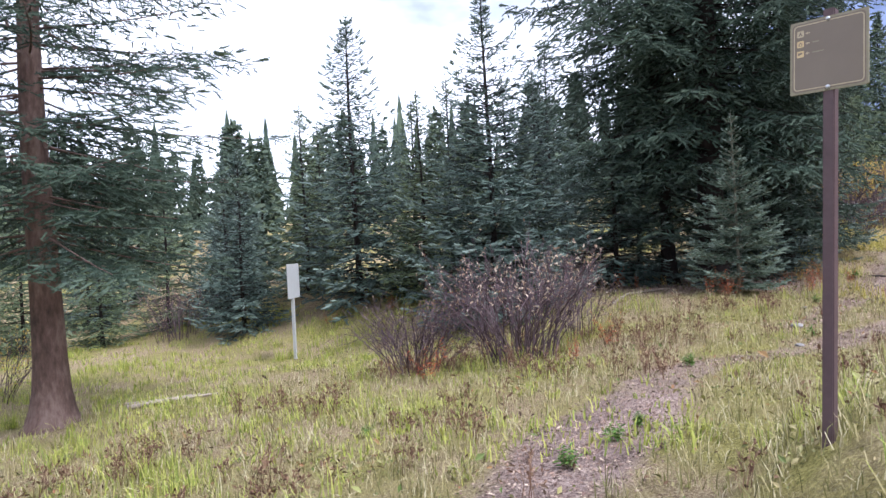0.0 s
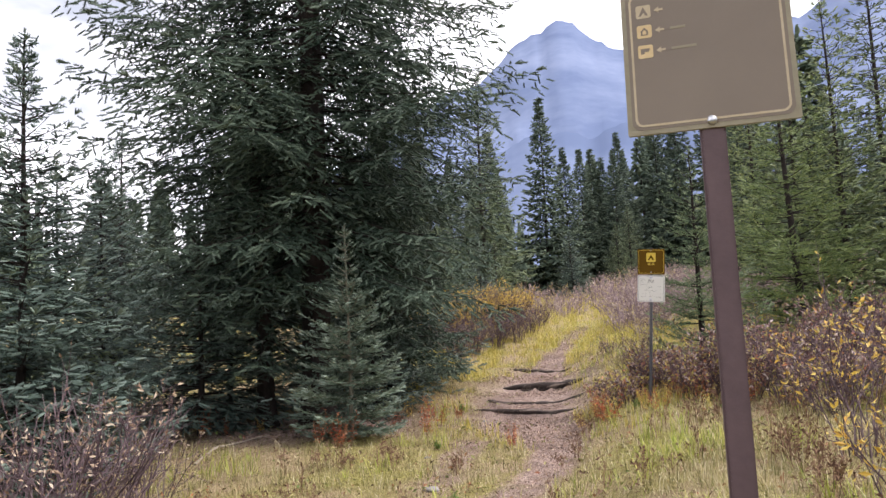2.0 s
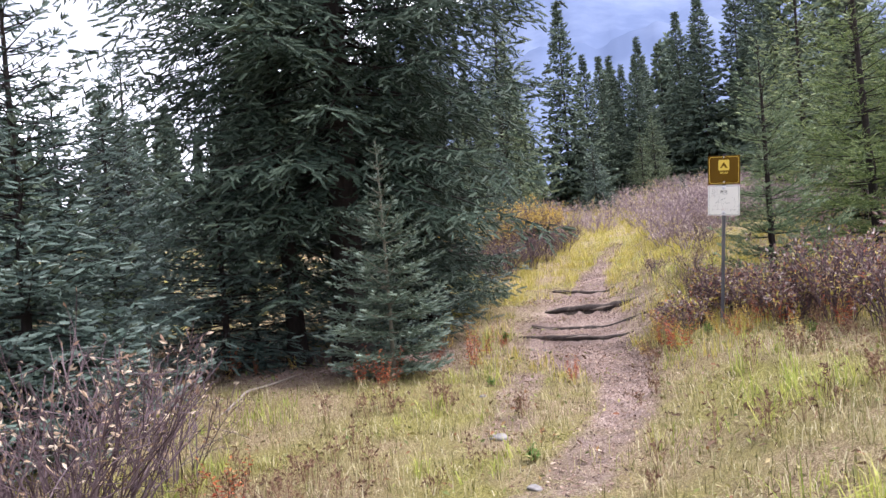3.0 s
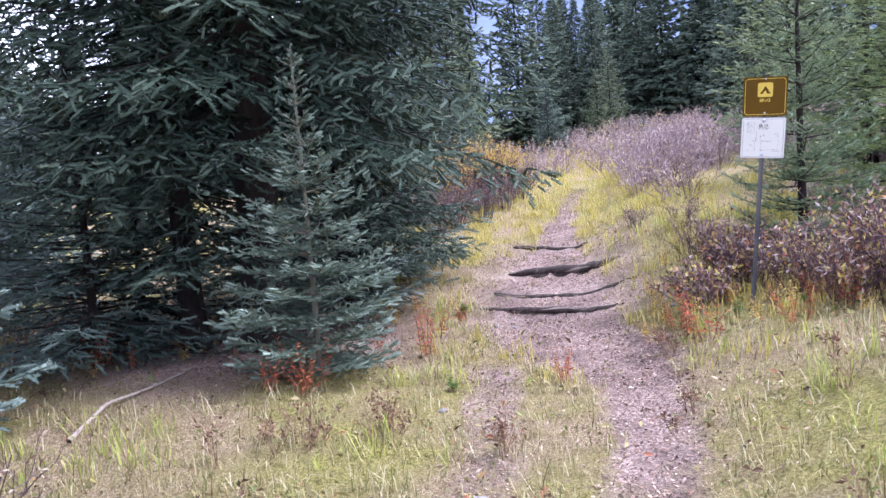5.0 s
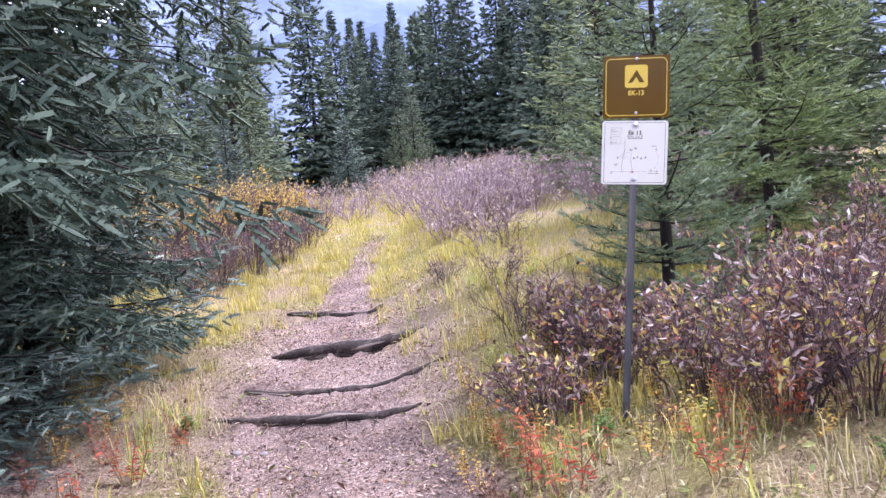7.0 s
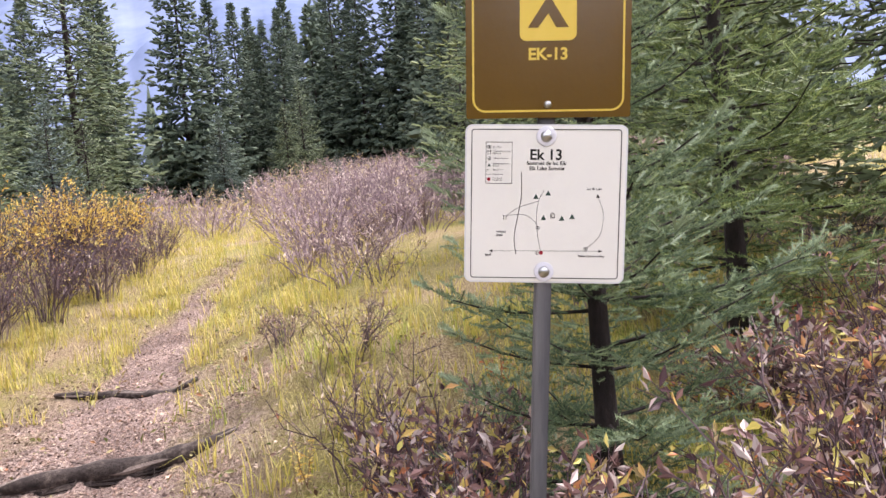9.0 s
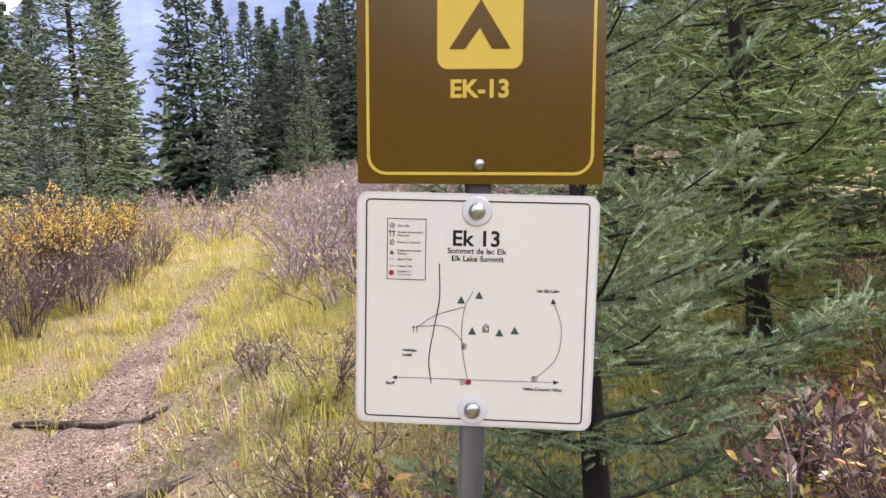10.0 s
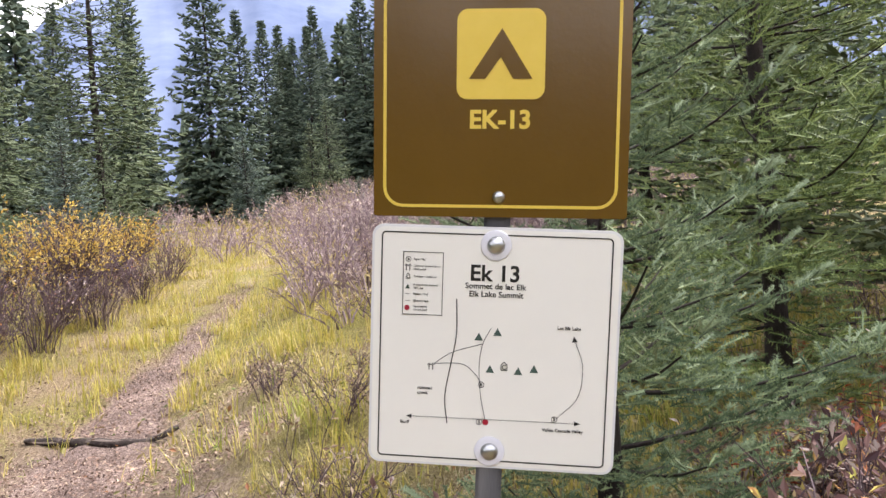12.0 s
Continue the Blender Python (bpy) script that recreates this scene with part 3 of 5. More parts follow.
def spruce(meshes, x, y, label, turn=0.0, scale=1.0, group="", sink=0.02, name="spruce_tree"):
    ob = thing(name, put(x, y, sink, turn, scale), label, "tree", group)
    for kind, me in zip(("trunk", "crown"), meshes):
        place_part(kind, me, ob)
    return ob


# ---- shrubs, herbs, grass ----
def leaf_shape(fold=0.25, wide=0.25):
    return np.array([(0, 0, 0), (0.5, wide, fold * 0.4), (1, 0, 0), (0.5, -wide, fold * 0.4), (0.5, 0, 0)]), np.array([(0, 4, 1), (4, 2, 1), (0, 3, 4), (3, 2, 4)])


def shrub_clouds(rng, height, radius, stems, leaf, leaves, top_only=0.4, thick=0.006, fork=4, base=(0, 0, 0), wood=None, foliage=None, sides=3, second=True):
    wood, foliage = wood or Cloud(), foliage or Cloud()
    P, W, L = [], [], []
    base = np.array(base, float)
    for _ in range(stems):
        a, lean_out = rng.uniform(0, 6.28), rng.uniform(0.1, 1.0)
        out = np.array([math.cos(a), math.sin(a), 0])
        hgt = height * rng.uniform(0.6, 1.05) * (1 - 0.25 * lean_out ** 2)
        start = base + out * radius * 0.35 * rng.uniform(0, 1) - np.array([0, 0, 0.04])
        s = np.linspace(0, 1, 5)
        wig = rng.normal(0, 0.04 * height, (5, 3)) * s[:, None]
        pts = start + out * (radius * lean_out * 0.75 * s ** 1.3)[:, None] + np.array([0, 0, 1.0]) * (hgt * s ** 0.9)[:, None] + wig
        wood.tube(pts, np.linspace(thick, thick * 0.35, 5), sides)
        for _ in range(fork):
            t = rng.uniform(0.3, 0.95)
            p = np.array([np.interp(t, s, pts[:, c]) for c in range(3)])
            d = unit(out * rng.uniform(0, 0.8) + rng.normal(0, 0.55, 3) + np.array([0, 0, 0.9]))
            ln = height * rng.uniform(0.18, 0.42) * (1.15 - t * 0.5)
            q = np.stack([p, p + d * ln * 0.5 + rng.normal(0, 0.015, 3), p + d * ln + np.array([0, 0, 0.05 * ln])])
            wood.tube(q, [thick * 0.5, thick * 0.38, thick * 0.2], sides)
            tips = [(q[0], q[2])]
            if second:
                for _ in range(2):
                    d2 = unit(d + rng.normal(0, 0.6, 3))
                    b = q[1] + (q[2] - q[1]) * rng.uniform(0, 0.8)
                    e = b + d2 * ln * 0.45
                    wood.tube(np.stack([b, e]), [thick * 0.3, thick * 0.15], sides)
                    tips.append((b, e))
            for b, e in tips:
                for _ in range(rng.poisson(leaves)):
                    u = rng.uniform(0.2, 1.0)
                    o = b + (e - b) * u
                    if o[2] - base[2] < top_only * height * rng.uniform(0.6, 1.1):
                        continue
                    P.append(o)
                    W.append(unit(unit(e - b) * 0.7 + rng.normal(0, 0.5, 3)))
                    L.append(leaf * rng.uniform(0.6, 1.3))
    if P:
        P, W, L = np.array(P), np.array(W), np.array(L)[:, None]
        ey, ez = frames_of(W, rng.uniform(0, 6.28, len(P)))
        v, f = leaf_shape(0.25, 0.19)
        foliage.many(v, f, P, W * L, ey * L, ez * L)
    return wood, foliage


def shrub(x, y, seed, height, radius, label, leafy="leaf_purple", stems=26, leaf=0.035, leaves=3.0, top_only=0.3, thick=0.006, fork=5, group="", name="shrub", category="shrub"):
    rng = np.random.default_rng(seed)
    wood, foliage = shrub_clouds(rng, height, radius, stems, leaf, leaves, top_only, thick, fork)
    ob = thing(name, put(x, y), label, category, group)
    place_part("branchwork", wood.mesh("branchwork", MAT["twig_purple"]), ob)
    if foliage.n:
        place_part("foliage", foliage.mesh("foliage", MAT[leafy]), ob)
    return ob


def herb_meshes(seed, height, stems, leafy, leaf=0.06):
    """A tuft of upright stems clad in narrow leaves."""
    rng = np.random.default_rng(seed)
    wood, foliage = Cloud(), Cloud()
    P, W, L = [], [], []
    for _ in range(stems):
        a = rng.uniform(0, 6.28)
        foot = np.array([math.cos(a), math.sin(a), 0]) * rng.uniform(0, 0.25 * height)
        top = foot + np.array([rng.normal(0, 0.22), rng.normal(0, 0.22), rng.uniform(0.7, 1.1)]) * height
        wood.tube(np.stack([foot - np.array([0, 0, 0.03]), (foot + top) / 2 + rng.normal(0, 0.01, 3), top]), [0.003, 0.0025, 0.0015], 3)
        for u in np.linspace(0.2, 1.0, 16):
            b = rng.uniform(0, 6.28)
            P.append(foot + (top - foot) * u)
            W.append(unit(np.array([math.cos(b), math.sin(b), rng.uniform(-0.4, 0.6)])))
            L.append(leaf * rng.uniform(0.6, 1.2) * (1.15 - 0.5 * u))
    P, W, L = np.array(P), np.array(W), np.array(L)[:, None]
    ey, ez = frames_of(W, rng.uniform(-0.5, 0.5, len(P)))
    v, f = leaf_shape(0.3, 0.16)
    foliage.many(v, f, P, W * L, ey * L, ez * L)
    return wood.mesh("branchwork", MAT["stalk_brown"]), foliage.mesh("foliage", MAT[leafy])


def herb(meshes, x, y, label, turn, scale, group, name="fireweed_plant"):
    ob = thing(name, put(x, y, 0, turn, scale), label, "plant", group)
    for kind, me in zip(("branchwork", "foliage"), meshes):
        place_part(kind, me, ob)


def grass_mesh(name, x, y, height, rng, material_, width=0.005, matted=1.15):
    """Bent blades at the given places."""
    n = len(x)
    foot = np.stack([x, y, land(x, y) - 0.01], 1)
    a = rng.uniform(0, 6.28, n)
    lean = rng.uniform(0.1, matted, n)[:, None] ** 1.2
    out = np.stack([np.cos(a), np.sin(a), 0 * a], 1)
    side = np.stack([-np.sin(a), np.cos(a), 0 * a], 1) * (width * rng.uniform(0.6, 1.3, n))[:, None]
    h = height[:, None]
    up = np.array([[0, 0, 1.0]])
    mid = foot + up * h * 0.6 + out * h * lean * 0.35
    tip = foot + up * h * (1.0 - 0.35 * lean ** 2) + out * h * lean
    v = np.stack([foot - side, foot + side, mid + side * 0.7, mid - side * 0.7, tip], 1).reshape(-1, 3)
    k = (np.arange(n) * 5)[:, None, None]
    f = (np.array([(0, 1, 2), (0, 2, 3), (3, 2, 4)])[None] + k).reshape(-1, 3)
    return mesh_from(name, v, f, material_)


# ================= the place =================
build_ground()
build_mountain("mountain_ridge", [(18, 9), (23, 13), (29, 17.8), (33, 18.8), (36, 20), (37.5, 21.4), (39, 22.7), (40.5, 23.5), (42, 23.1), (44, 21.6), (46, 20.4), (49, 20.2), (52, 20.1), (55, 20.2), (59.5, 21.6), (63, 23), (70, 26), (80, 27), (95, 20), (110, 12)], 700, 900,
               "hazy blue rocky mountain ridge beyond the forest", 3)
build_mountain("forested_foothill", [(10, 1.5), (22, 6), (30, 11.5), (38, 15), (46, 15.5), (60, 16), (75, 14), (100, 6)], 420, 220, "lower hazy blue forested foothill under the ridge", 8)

# --- spruces, near ones first ---
BIG = spruce_meshes("big_spruce", 11, 15.0, 3.0, bare=2.35, gap=0.225, per=8, step=0.135, twig=0.115, twig_step=0.088, needles=12, needle_len=0.27, needle_w=0.1, core=0.10, droop=0.32, upturn=0.26, trunk=0.2, taper=0.6, leader=0.6, top_detail=7.6, ragged=0.25, hang=0.36, fan=0.4, inner=0.14, thin=(-2.36, 0.36, 0.8))
DARK = spruce_meshes("dark_spruce", 44, 2.6, 1.15, bare=0.06, gap=0.15, per=8, step=0.11, twig=0.105, twig_step=0.085, needles=11, needle_w=0.09, needle_len=0.28, core=0.07, droop=0.14, upturn=0.22, trunk=0.035, taper=0.8, leader=0.3, leafy="needle_blue", sides=5, hang=0.2)
spruce(BIG, 4.1, 11.35, "large dark green spruce with drooping boughs beside the trail", 0.4)
SECOND = spruce_meshes("second_stem", 12, 7.5, 2.0, bare=1.3, gap=0.27, per=7, step=0.15, twig=0.125, twig_step=0.1, needles=8, needle_len=0.28, needle_w=0.11, core=0.08, droop=0.3, trunk=0.11, top_detail=6.0, lean=(-0.03, 0.02), hang=0.3, fan=0.4)
DROOP = spruce_meshes("drooping_spruce", 14, 6.0, 1.55, bare=0.75, gap=0.25, per=8, step=0.1, twig=0.1, twig_step=0.085, needles=12, needle_len=0.27, needle_w=0.09, core=0.09, droop=0.34, upturn=0.24, trunk=0.1, taper=0.7, hang=0.36, fan=0.4, top_detail=4.0)
spruce(DROOP, 5.6, 12.2, "dark spruce with drooping boughs reaching over the trail's edge")
spruce(SECOND, 3.55, 11.75, "dark spruce standing close behind the large spruce")
SAPLING = spruce_meshes("sapling", 21, 2.42, 0.76, bare=0.1, gap=0.17, per=9, step=0.05, twig=0.065, twig_step=0.042, needles=24, droop=0.0, upturn=0.2, trunk=0.02, taper=0.85, leader=0.75, leafy="needle_pale", bark="bark_light", ragged=0.2, flare=1.1, needle_w=0.075, needle_len=0.25, core=0.11, hang=0.02, lift=0.10, fan=0.32, spire=0.72, whorl=0.16)
spruce(SAPLING, 3.9, 9.98, "young bluish green spruce with a bare leader by the trail", 1.0)
SIGNTREE = spruce_meshes("sign_spruce", 31, 3.05, 0.78, bare=0.14, gap=0.23, per=7, step=0.052, twig=0.07, twig_step=0.04, needles=46, needle_len=0.25, needle_w=0.045, core=0.045, droop=0.0, upturn=0.34, trunk=0.042, taper=0.72, leafy="needle_fresh", ragged=0.3, hang=0.05, lift=0.22, fan=0.36, spire=0.35, whorl=0.22)
spruce(SIGNTREE, 8.15, 8.6, "young bluish green spruce standing behind the campsite sign", 0.2)
SUNTREE = spruce_meshes("sunny_spruce", 35, 4.6, 1.35, bare=0.2, gap=0.27, per=7, step=0.075, twig=0.09, twig_step=0.062, needles=26, needle_len=0.25, needle_w=0.055, core=0.045, droop=0.1, upturn=0.3, trunk=0.06, taper=0.8, leafy="needle_green", top_detail=3.2, ragged=0.35, hang=0.05, lift=0.2, fan=0.36, whorl=0.25)
spruce(SUNTREE, 10.2, 8.6, "yellowish green spruce with open boughs on the bank", 0.9)
BLUE = spruce_meshes("blue_spruce", 47, 4.55, 1.4, bare=0.08, gap=0.165, per=9, step=0.1, twig=0.11, twig_step=0.085, needles=9, needle_w=0.11, needle_len=0.3, core=0.11, droop=0.12, upturn=0.26, trunk=0.05, taper=0.85, leader=0.7, leafy="needle_blue", sides=6, hang=0.14, lift=0.06, spire=0.7, whorl=0.25)
OPEN = spruce_meshes("open_spruce", 33, 6.2, 1.6, bare=0.2, gap=0.23, per=7, step=0.15, twig=0.13, twig_step=0.115, needles=6, needle_len=0.32, needle_w=0.13, core=0.12, droop=0.14, upturn=0.22, trunk=0.065, taper=0.9, leafy="needle_olive", ragged=0.25, hang=0.12, lift=0.14, spire=0.5)
MID = spruce_meshes("mid_spruce", 41, 5.0, 1.55, bare=0.08, gap=0.165, per=8, step=0.16, twig=0.135, twig_step=0.13, needles=4, needle_w=0.17, needle_len=0.32, core=0.12, droop=0.16, upturn=0.26, trunk=0.06, taper=1.0, leader=0.6, leafy="needle_blue", sides=5, hang=0.2, spire=0.45)
MIDG = spruce_meshes("mid_green_spruce", 43, 5.2, 1.5, bare=0.1, gap=0.2, per=7, step=0.16, twig=0.135, twig_step=0.13, needles=4, needle_w=0.17, needle_len=0.32, core=0.12, droop=0.16, upturn=0.26, trunk=0.06, taper=0.95, leader=0.6, leafy="needle_mid", sides=5, hang=0.2, spire=0.5)
LEFT = spruce_meshes("left_spruce", 51, 9.5, 2.4, bare=1.9, gap=0.25, per=7, step=0.12, twig=0.13, twig_step=0.1, needles=13, needle_w=0.085, needle_len=0.27, core=0.06, droop=0.18, upturn=0.15, trunk=0.165, taper=0.6, bark="bark_red", top_detail=5.6, flare=1.9, sides=16, hang=0.2)
spruce(LEFT, -4.05, 7.6, "tall spruce with a bare reddish trunk and flared roots")
FAR = [spruce_meshes("tall_spruce", 60 + k, 8.0, 1.3 + 0.15 * k, bare=0.15, gap=0.2, per=9, step=0.18, twig=0.23, twig_step=0.21, needles=3, needle_w=0.2, needle_len=0.36, core=0.2, droop=0.3, upturn=0.22, trunk=0.08, taper=0.95, leader=0.8, leafy="needle_far", sides=4, ragged=0.35, boughs=False, hang=0.2, spire=0.9) for k in range(2)]
BROAD = spruce_meshes("broad_spruce", 66, 8.0, 1.9, bare=0.15, gap=0.24, per=8, step=0.17, twig=0.15, twig_step=0.15, needles=5, needle_w=0.15, needle_len=0.32, core=0.13, droop=0.2, upturn=0.24, trunk=0.09, taper=0.85, leader=0.5, leafy="needle_mid", sides=5, ragged=0.3, hang=0.16)
WOOD = [spruce_meshes("forest_spruce", 70 + k, 8.0, 1.35 + 0.1 * k, bare=0.15, gap=0.43, per=6, step=0.9, twig=0.52, twig_step=0.8, needles=2, needle_w=0.26, needle_len=0.36, core=0.28, droop=0.32, upturn=0.2, trunk=0.09, taper=0.95, leader=0.3, leafy="needle_far", sides=3, ragged=0.28, boughs=False, hang=0.22) for k in range(3)]

near_row = [  # kind, x, y, height scale, label
    (MID, -3.6, 13.4, 0.66, "small bluish spruce at the edge of the clearing"),
    (MID, -1.5, 13.2, 1.02, "dense bluish green spruce at the edge of the clearing"),
    (BLUE, 0.7, 10.35, 1.0, "bluish green spruce with a thin top behind the bare shrub"),
    (MIDG, -2.7, 14.9, 0.72, "green spruce closing the row at the clearing"),
    (MID, -0.5, 14.9, 0.74, "bluish spruce closing the row at the clearing"),
    (MIDG, -6.6, 14.4, 0.58, "low green spruce behind the lilac shrub"),
    (MID, -4.3, 14.9, 0.62, "bluish spruce behind the lilac shrub"),
    (MIDG, 1.2, 13.2, 0.72, "green spruce behind the bluish one with a thin top"),
    (MIDG, -9.0, 15.0, 0.66, "green spruce at the meadow's far edge"),
    (MID, -8.0, 16.8, 0.7, "bluish spruce at the meadow's far edge"),
    (MIDG, -10.5, 12.6, 0.62, "green spruce beside the open meadow"),
    (MIDG, -0.3, 12.4, 0.66, "yellowish green spruce between darker ones"),
    (MIDG, 0.2, 14.2, 0.78, "green spruce behind the row at the clearing"),
    (MID, 1.9, 14.6, 0.8, "bluish spruce half hidden behind the large spruce"),
    (DARK, 2.7, 11.8, 1.15, "low bushy spruce under the large spruce"),
    (DARK, 3.3, 12.6, 1.15, "dark young spruce among the boughs of the large one"),
    (DARK, 5.05, 11.7, 0.85, "low spruce under the boughs beside the trail"),
    (DARK, 6.2, 12.9, 1.12, "dark bushy spruce joining the large one beside the trail"),
    (DARK, 4.9, 13.0, 1.3, "dark bushy spruce behind the large trunk"),
    (MIDG, -5.6, 15.2, 0.62, "green spruce behind the reddish trunk"),
    (MIDG, -7.6, 13.5, 0.6, "green spruce at the edge of the meadow"),
    (MID, -4.7, 16.6, 0.66, "bluish spruce in the second row"),
    (MIDG, -2.6, 16.4, 0.7, "green spruce in the second row"),
    (MID, 2.6, 17.5, 1.0, "bluish spruce beyond the large spruce"),
    (OPEN, 12.2, 9.0, 0.9, "open green spruce on the bank"),
    (OPEN, 9.8, 6.2, 0.72, "open green spruce over yellow shrubs"),
    (MIDG, 12.6, 7.4, 1.2, "green spruce behind the bank"),
    (MIDG, 13.2, 10.4, 1.0, "green spruce behind the sign"),
    (OPEN, 15.3, 12.8, 0.95, "tall green spruce at the shrub field"),
    (MIDG, 16.3, 14.2, 0.55, "small green spruce standing in the shrub field"),
    (MIDG, 14.4, 9.4, 1.25, "tall green spruce on the rise"),
    (MID, 11.9, 19.1, 0.48, "young bluish spruce beyond the yellow willow"),
    (MIDG, 12.8, 19.6, 0.44, "young green spruce beyond the yellow willow"),
    (MIDG, 10.3, 18.6, 0.5, "young green spruce beside the trail's far bend"),
    (BROAD, 14.3, 22.3, 0.98, "broad green spruce at the far bend of the trail"),
    (BROAD, 11.6, 21.4, 0.7, "broad spruce beyond the yellow willow"),
    (MIDG, 8.2, 17.0, 0.7, "green spruce beyond the large spruce"),
    (MID, 6.6, 15.6, 0.9, "bluish green spruce beyond the large spruce"),
    (MID, 18.4, 22.8, 0.5, "bluish young spruce under tall dark ones"),
    (MIDG, 21.9, 23.3, 0.6, "green young spruce at the forest's edge"),
    (MIDG, 20.9, 23.0, 0.46, "green young spruce at the forest's edge"),
    (MID, 18.0, 18.6, 0.17, "tiny spruce standing among the shrubs"),
]
for k, (kind, x, y, s, label) in enumerate(near_row):
    spruce(kind, x, y, label, 1.7 * k, s)

tall_row = [(18.6, 24.3, 0.98), (19.9, 24.6, 0.74), (16.6, 24.6, 0.62), (24.8, 27.6, 0.72), (27.6, 29.0, 0.8), (16.3, 30.8, 0.62), (24.5, 28.0, 0.8), (25.6, 27.3, 0.86), (26.4, 25.7, 0.95),
            (26.4, 24.5, 1.02), (26.9, 23.1, 1.06), (26.8, 22.1, 1.04), (26.9, 19.7, 0.98), (23.2, 25.2, 0.7), (22.4, 26.4, 0.78), (28.5, 26.5, 0.9), (17.6, 26.5, 0.85), (15.4, 26.0, 0.7), (12.0, 24.5, 0.66), (20.8, 17.2, 0.7), (22.5, 18.6, 0.85)]
for k, (x, y, s) in enumerate(tall_row):
    spruce(FAR[k % 2], x, y, "tall dark narrow spruce at the forest's edge", 2.1 * k, s, "tall spruces beyond the shrub field")

rng = np.random.default_rng(7)
# the forest that closes the clearing, in rings of scattered trees
forest = []
for _ in range(2600):
    a, r = rng.uniform(-math.pi, math.pi), rng.uniform(9, 46)
    x, y = 4.0 + r * math.sin(a), 8.0 + r * math.cos(a)
    off, _, way = (float(q) for q in along(x, y))
    if way < 0.1 and y < 6:
        if math.hypot(x, y) < 15 or rng.uniform() < 0.5:
            continue
    elif off < 0:
        if way < 9 and (y < 14.5 or x < -9.5 and y < 13) or way > 8 and (off > -7 or y < 15.5):
            continue
    else:
        if off < 9 and way < 26 or way < 12 and off < 6 or way > 14 and off < 16 and way < 27:
            continue
    if abs(off) < 5 and way < 30:
        continue
    if any((x - p) ** 2 + (y - q) ** 2 < 2.6 for p, q in forest):
        continue
    forest.append((x, y))
    if len(forest) >= 132:
        break
for _ in range(400):        # the woods behind the start of the walk
    a, r = rng.uniform(math.radians(165), math.radians(285)), rng.uniform(14, 30)
    x, y = r * math.sin(a), 2 + r * math.cos(a)
    if not any((x - p) ** 2 + (y - q) ** 2 < 3.2 for p, q in forest) and len(forest) < 190 and y < 7:
        forest.append((x, y))
for k, (x, y) in enumerate(forest):
    s = rng.uniform(0.8, 1.15) if x >= 8 else min(rng.uniform(0.5, 0.8), (1.5 + 0.125 * math.hypot(x, y) * rng.uniform(0.8, 1.08)) / 8)
    if y < 5:
        s = rng.uniform(0.75, 1.1)
    spruce(WOOD[k % 3], x, y, "dark green spruce in the surrounding forest", rng.uniform(0, 6), s, "spruces of the surrounding forest")

# far woods out to the foot of the mountains
woods = Cloud()
v, f = [], []
for j in range(8):
    z0, rr = 0.06 + 0.115 * j, 0.25 * (1 - j / 8.4)
    b = len(v)
    for q in range(10):
        k = (1.15 if q % 2 else 0.55) * (1 + 0.2 * math.sin(q * 5 + j * 2))
        v.append((rr * k * math.cos(q * 0.628 + j), rr * k * math.sin(q * 0.628 + j), z0 - (0.05 if q % 2 else 0)))
    v.append((0, 0, min(1.0, z0 + 0.2)))
    f += [(b + q, b + (q + 1) % 10, b + 10) for q in range(10)]
n = 1700
a, r = rng.uniform(-math.pi, math.pi, n), 44 + 330 * rng.uniform(0, 1, n) ** 1.4
x, y = 4 + r * np.sin(a), 8 + r * np.cos(a)
far = np.hypot(x - 4.5, y - 8.5)
z = np.where(far > 160, land(x, y) * np.exp(-(far - 160) / 400), land(x, y))
hgt = rng.uniform(5, 10, n)
one = np.ones(n)
woods.many(np.array(v), np.array(f), np.stack([x, y, z], 1), np.stack([hgt * 0.55, 0 * one, 0 * one], 1), np.stack([0 * one, hgt * 0.55, 0 * one], 1), np.stack([0 * one, 0 * one, hgt], 1), rng.uniform(0, 0.4, n))
tagged(new("far_woods", woods.mesh("far_woods", MAT["needle_far"])), "dark spruce woods stretching to the mountain's foot", "woods", kind="stuff")

# --- shrubs ---
shrub(0.75, 7.75, 101, 1.25, 1.15, "bare purple-brown shrub with pale dry leaves at its tips", "leaf_dry", stems=85, leaf=0.045, leaves=1.0, top_only=0.6, thick=0.008)
shrub(-0.35, 7.9, 102, 0.85, 0.85, "low bare purple shrub beside the taller one", "leaf_purple", stems=55, leaf=0.03, leaves=1.0, top_only=0.3, thick=0.007)
shrub(1.5, 8.6, 103, 0.95, 0.6, "thin bare shrub with a few rusty leaves", "leaf_dry", stems=18, leaf=0.035, leaves=1.2, top_only=0.4)
shrub(-5.0, 14.0, 104, 1.2, 1.1, "lilac-grey bare shrub at the meadow's edge", "leaf_dry", stems=40, leaves=0.8, top_only=0.6)
shrub(-5.6, 9.2, 105, 0.95, 0.8, "rusty yellow shrub beside the reddish trunk", "leaf_yellow", stems=30, leaves=1.6)
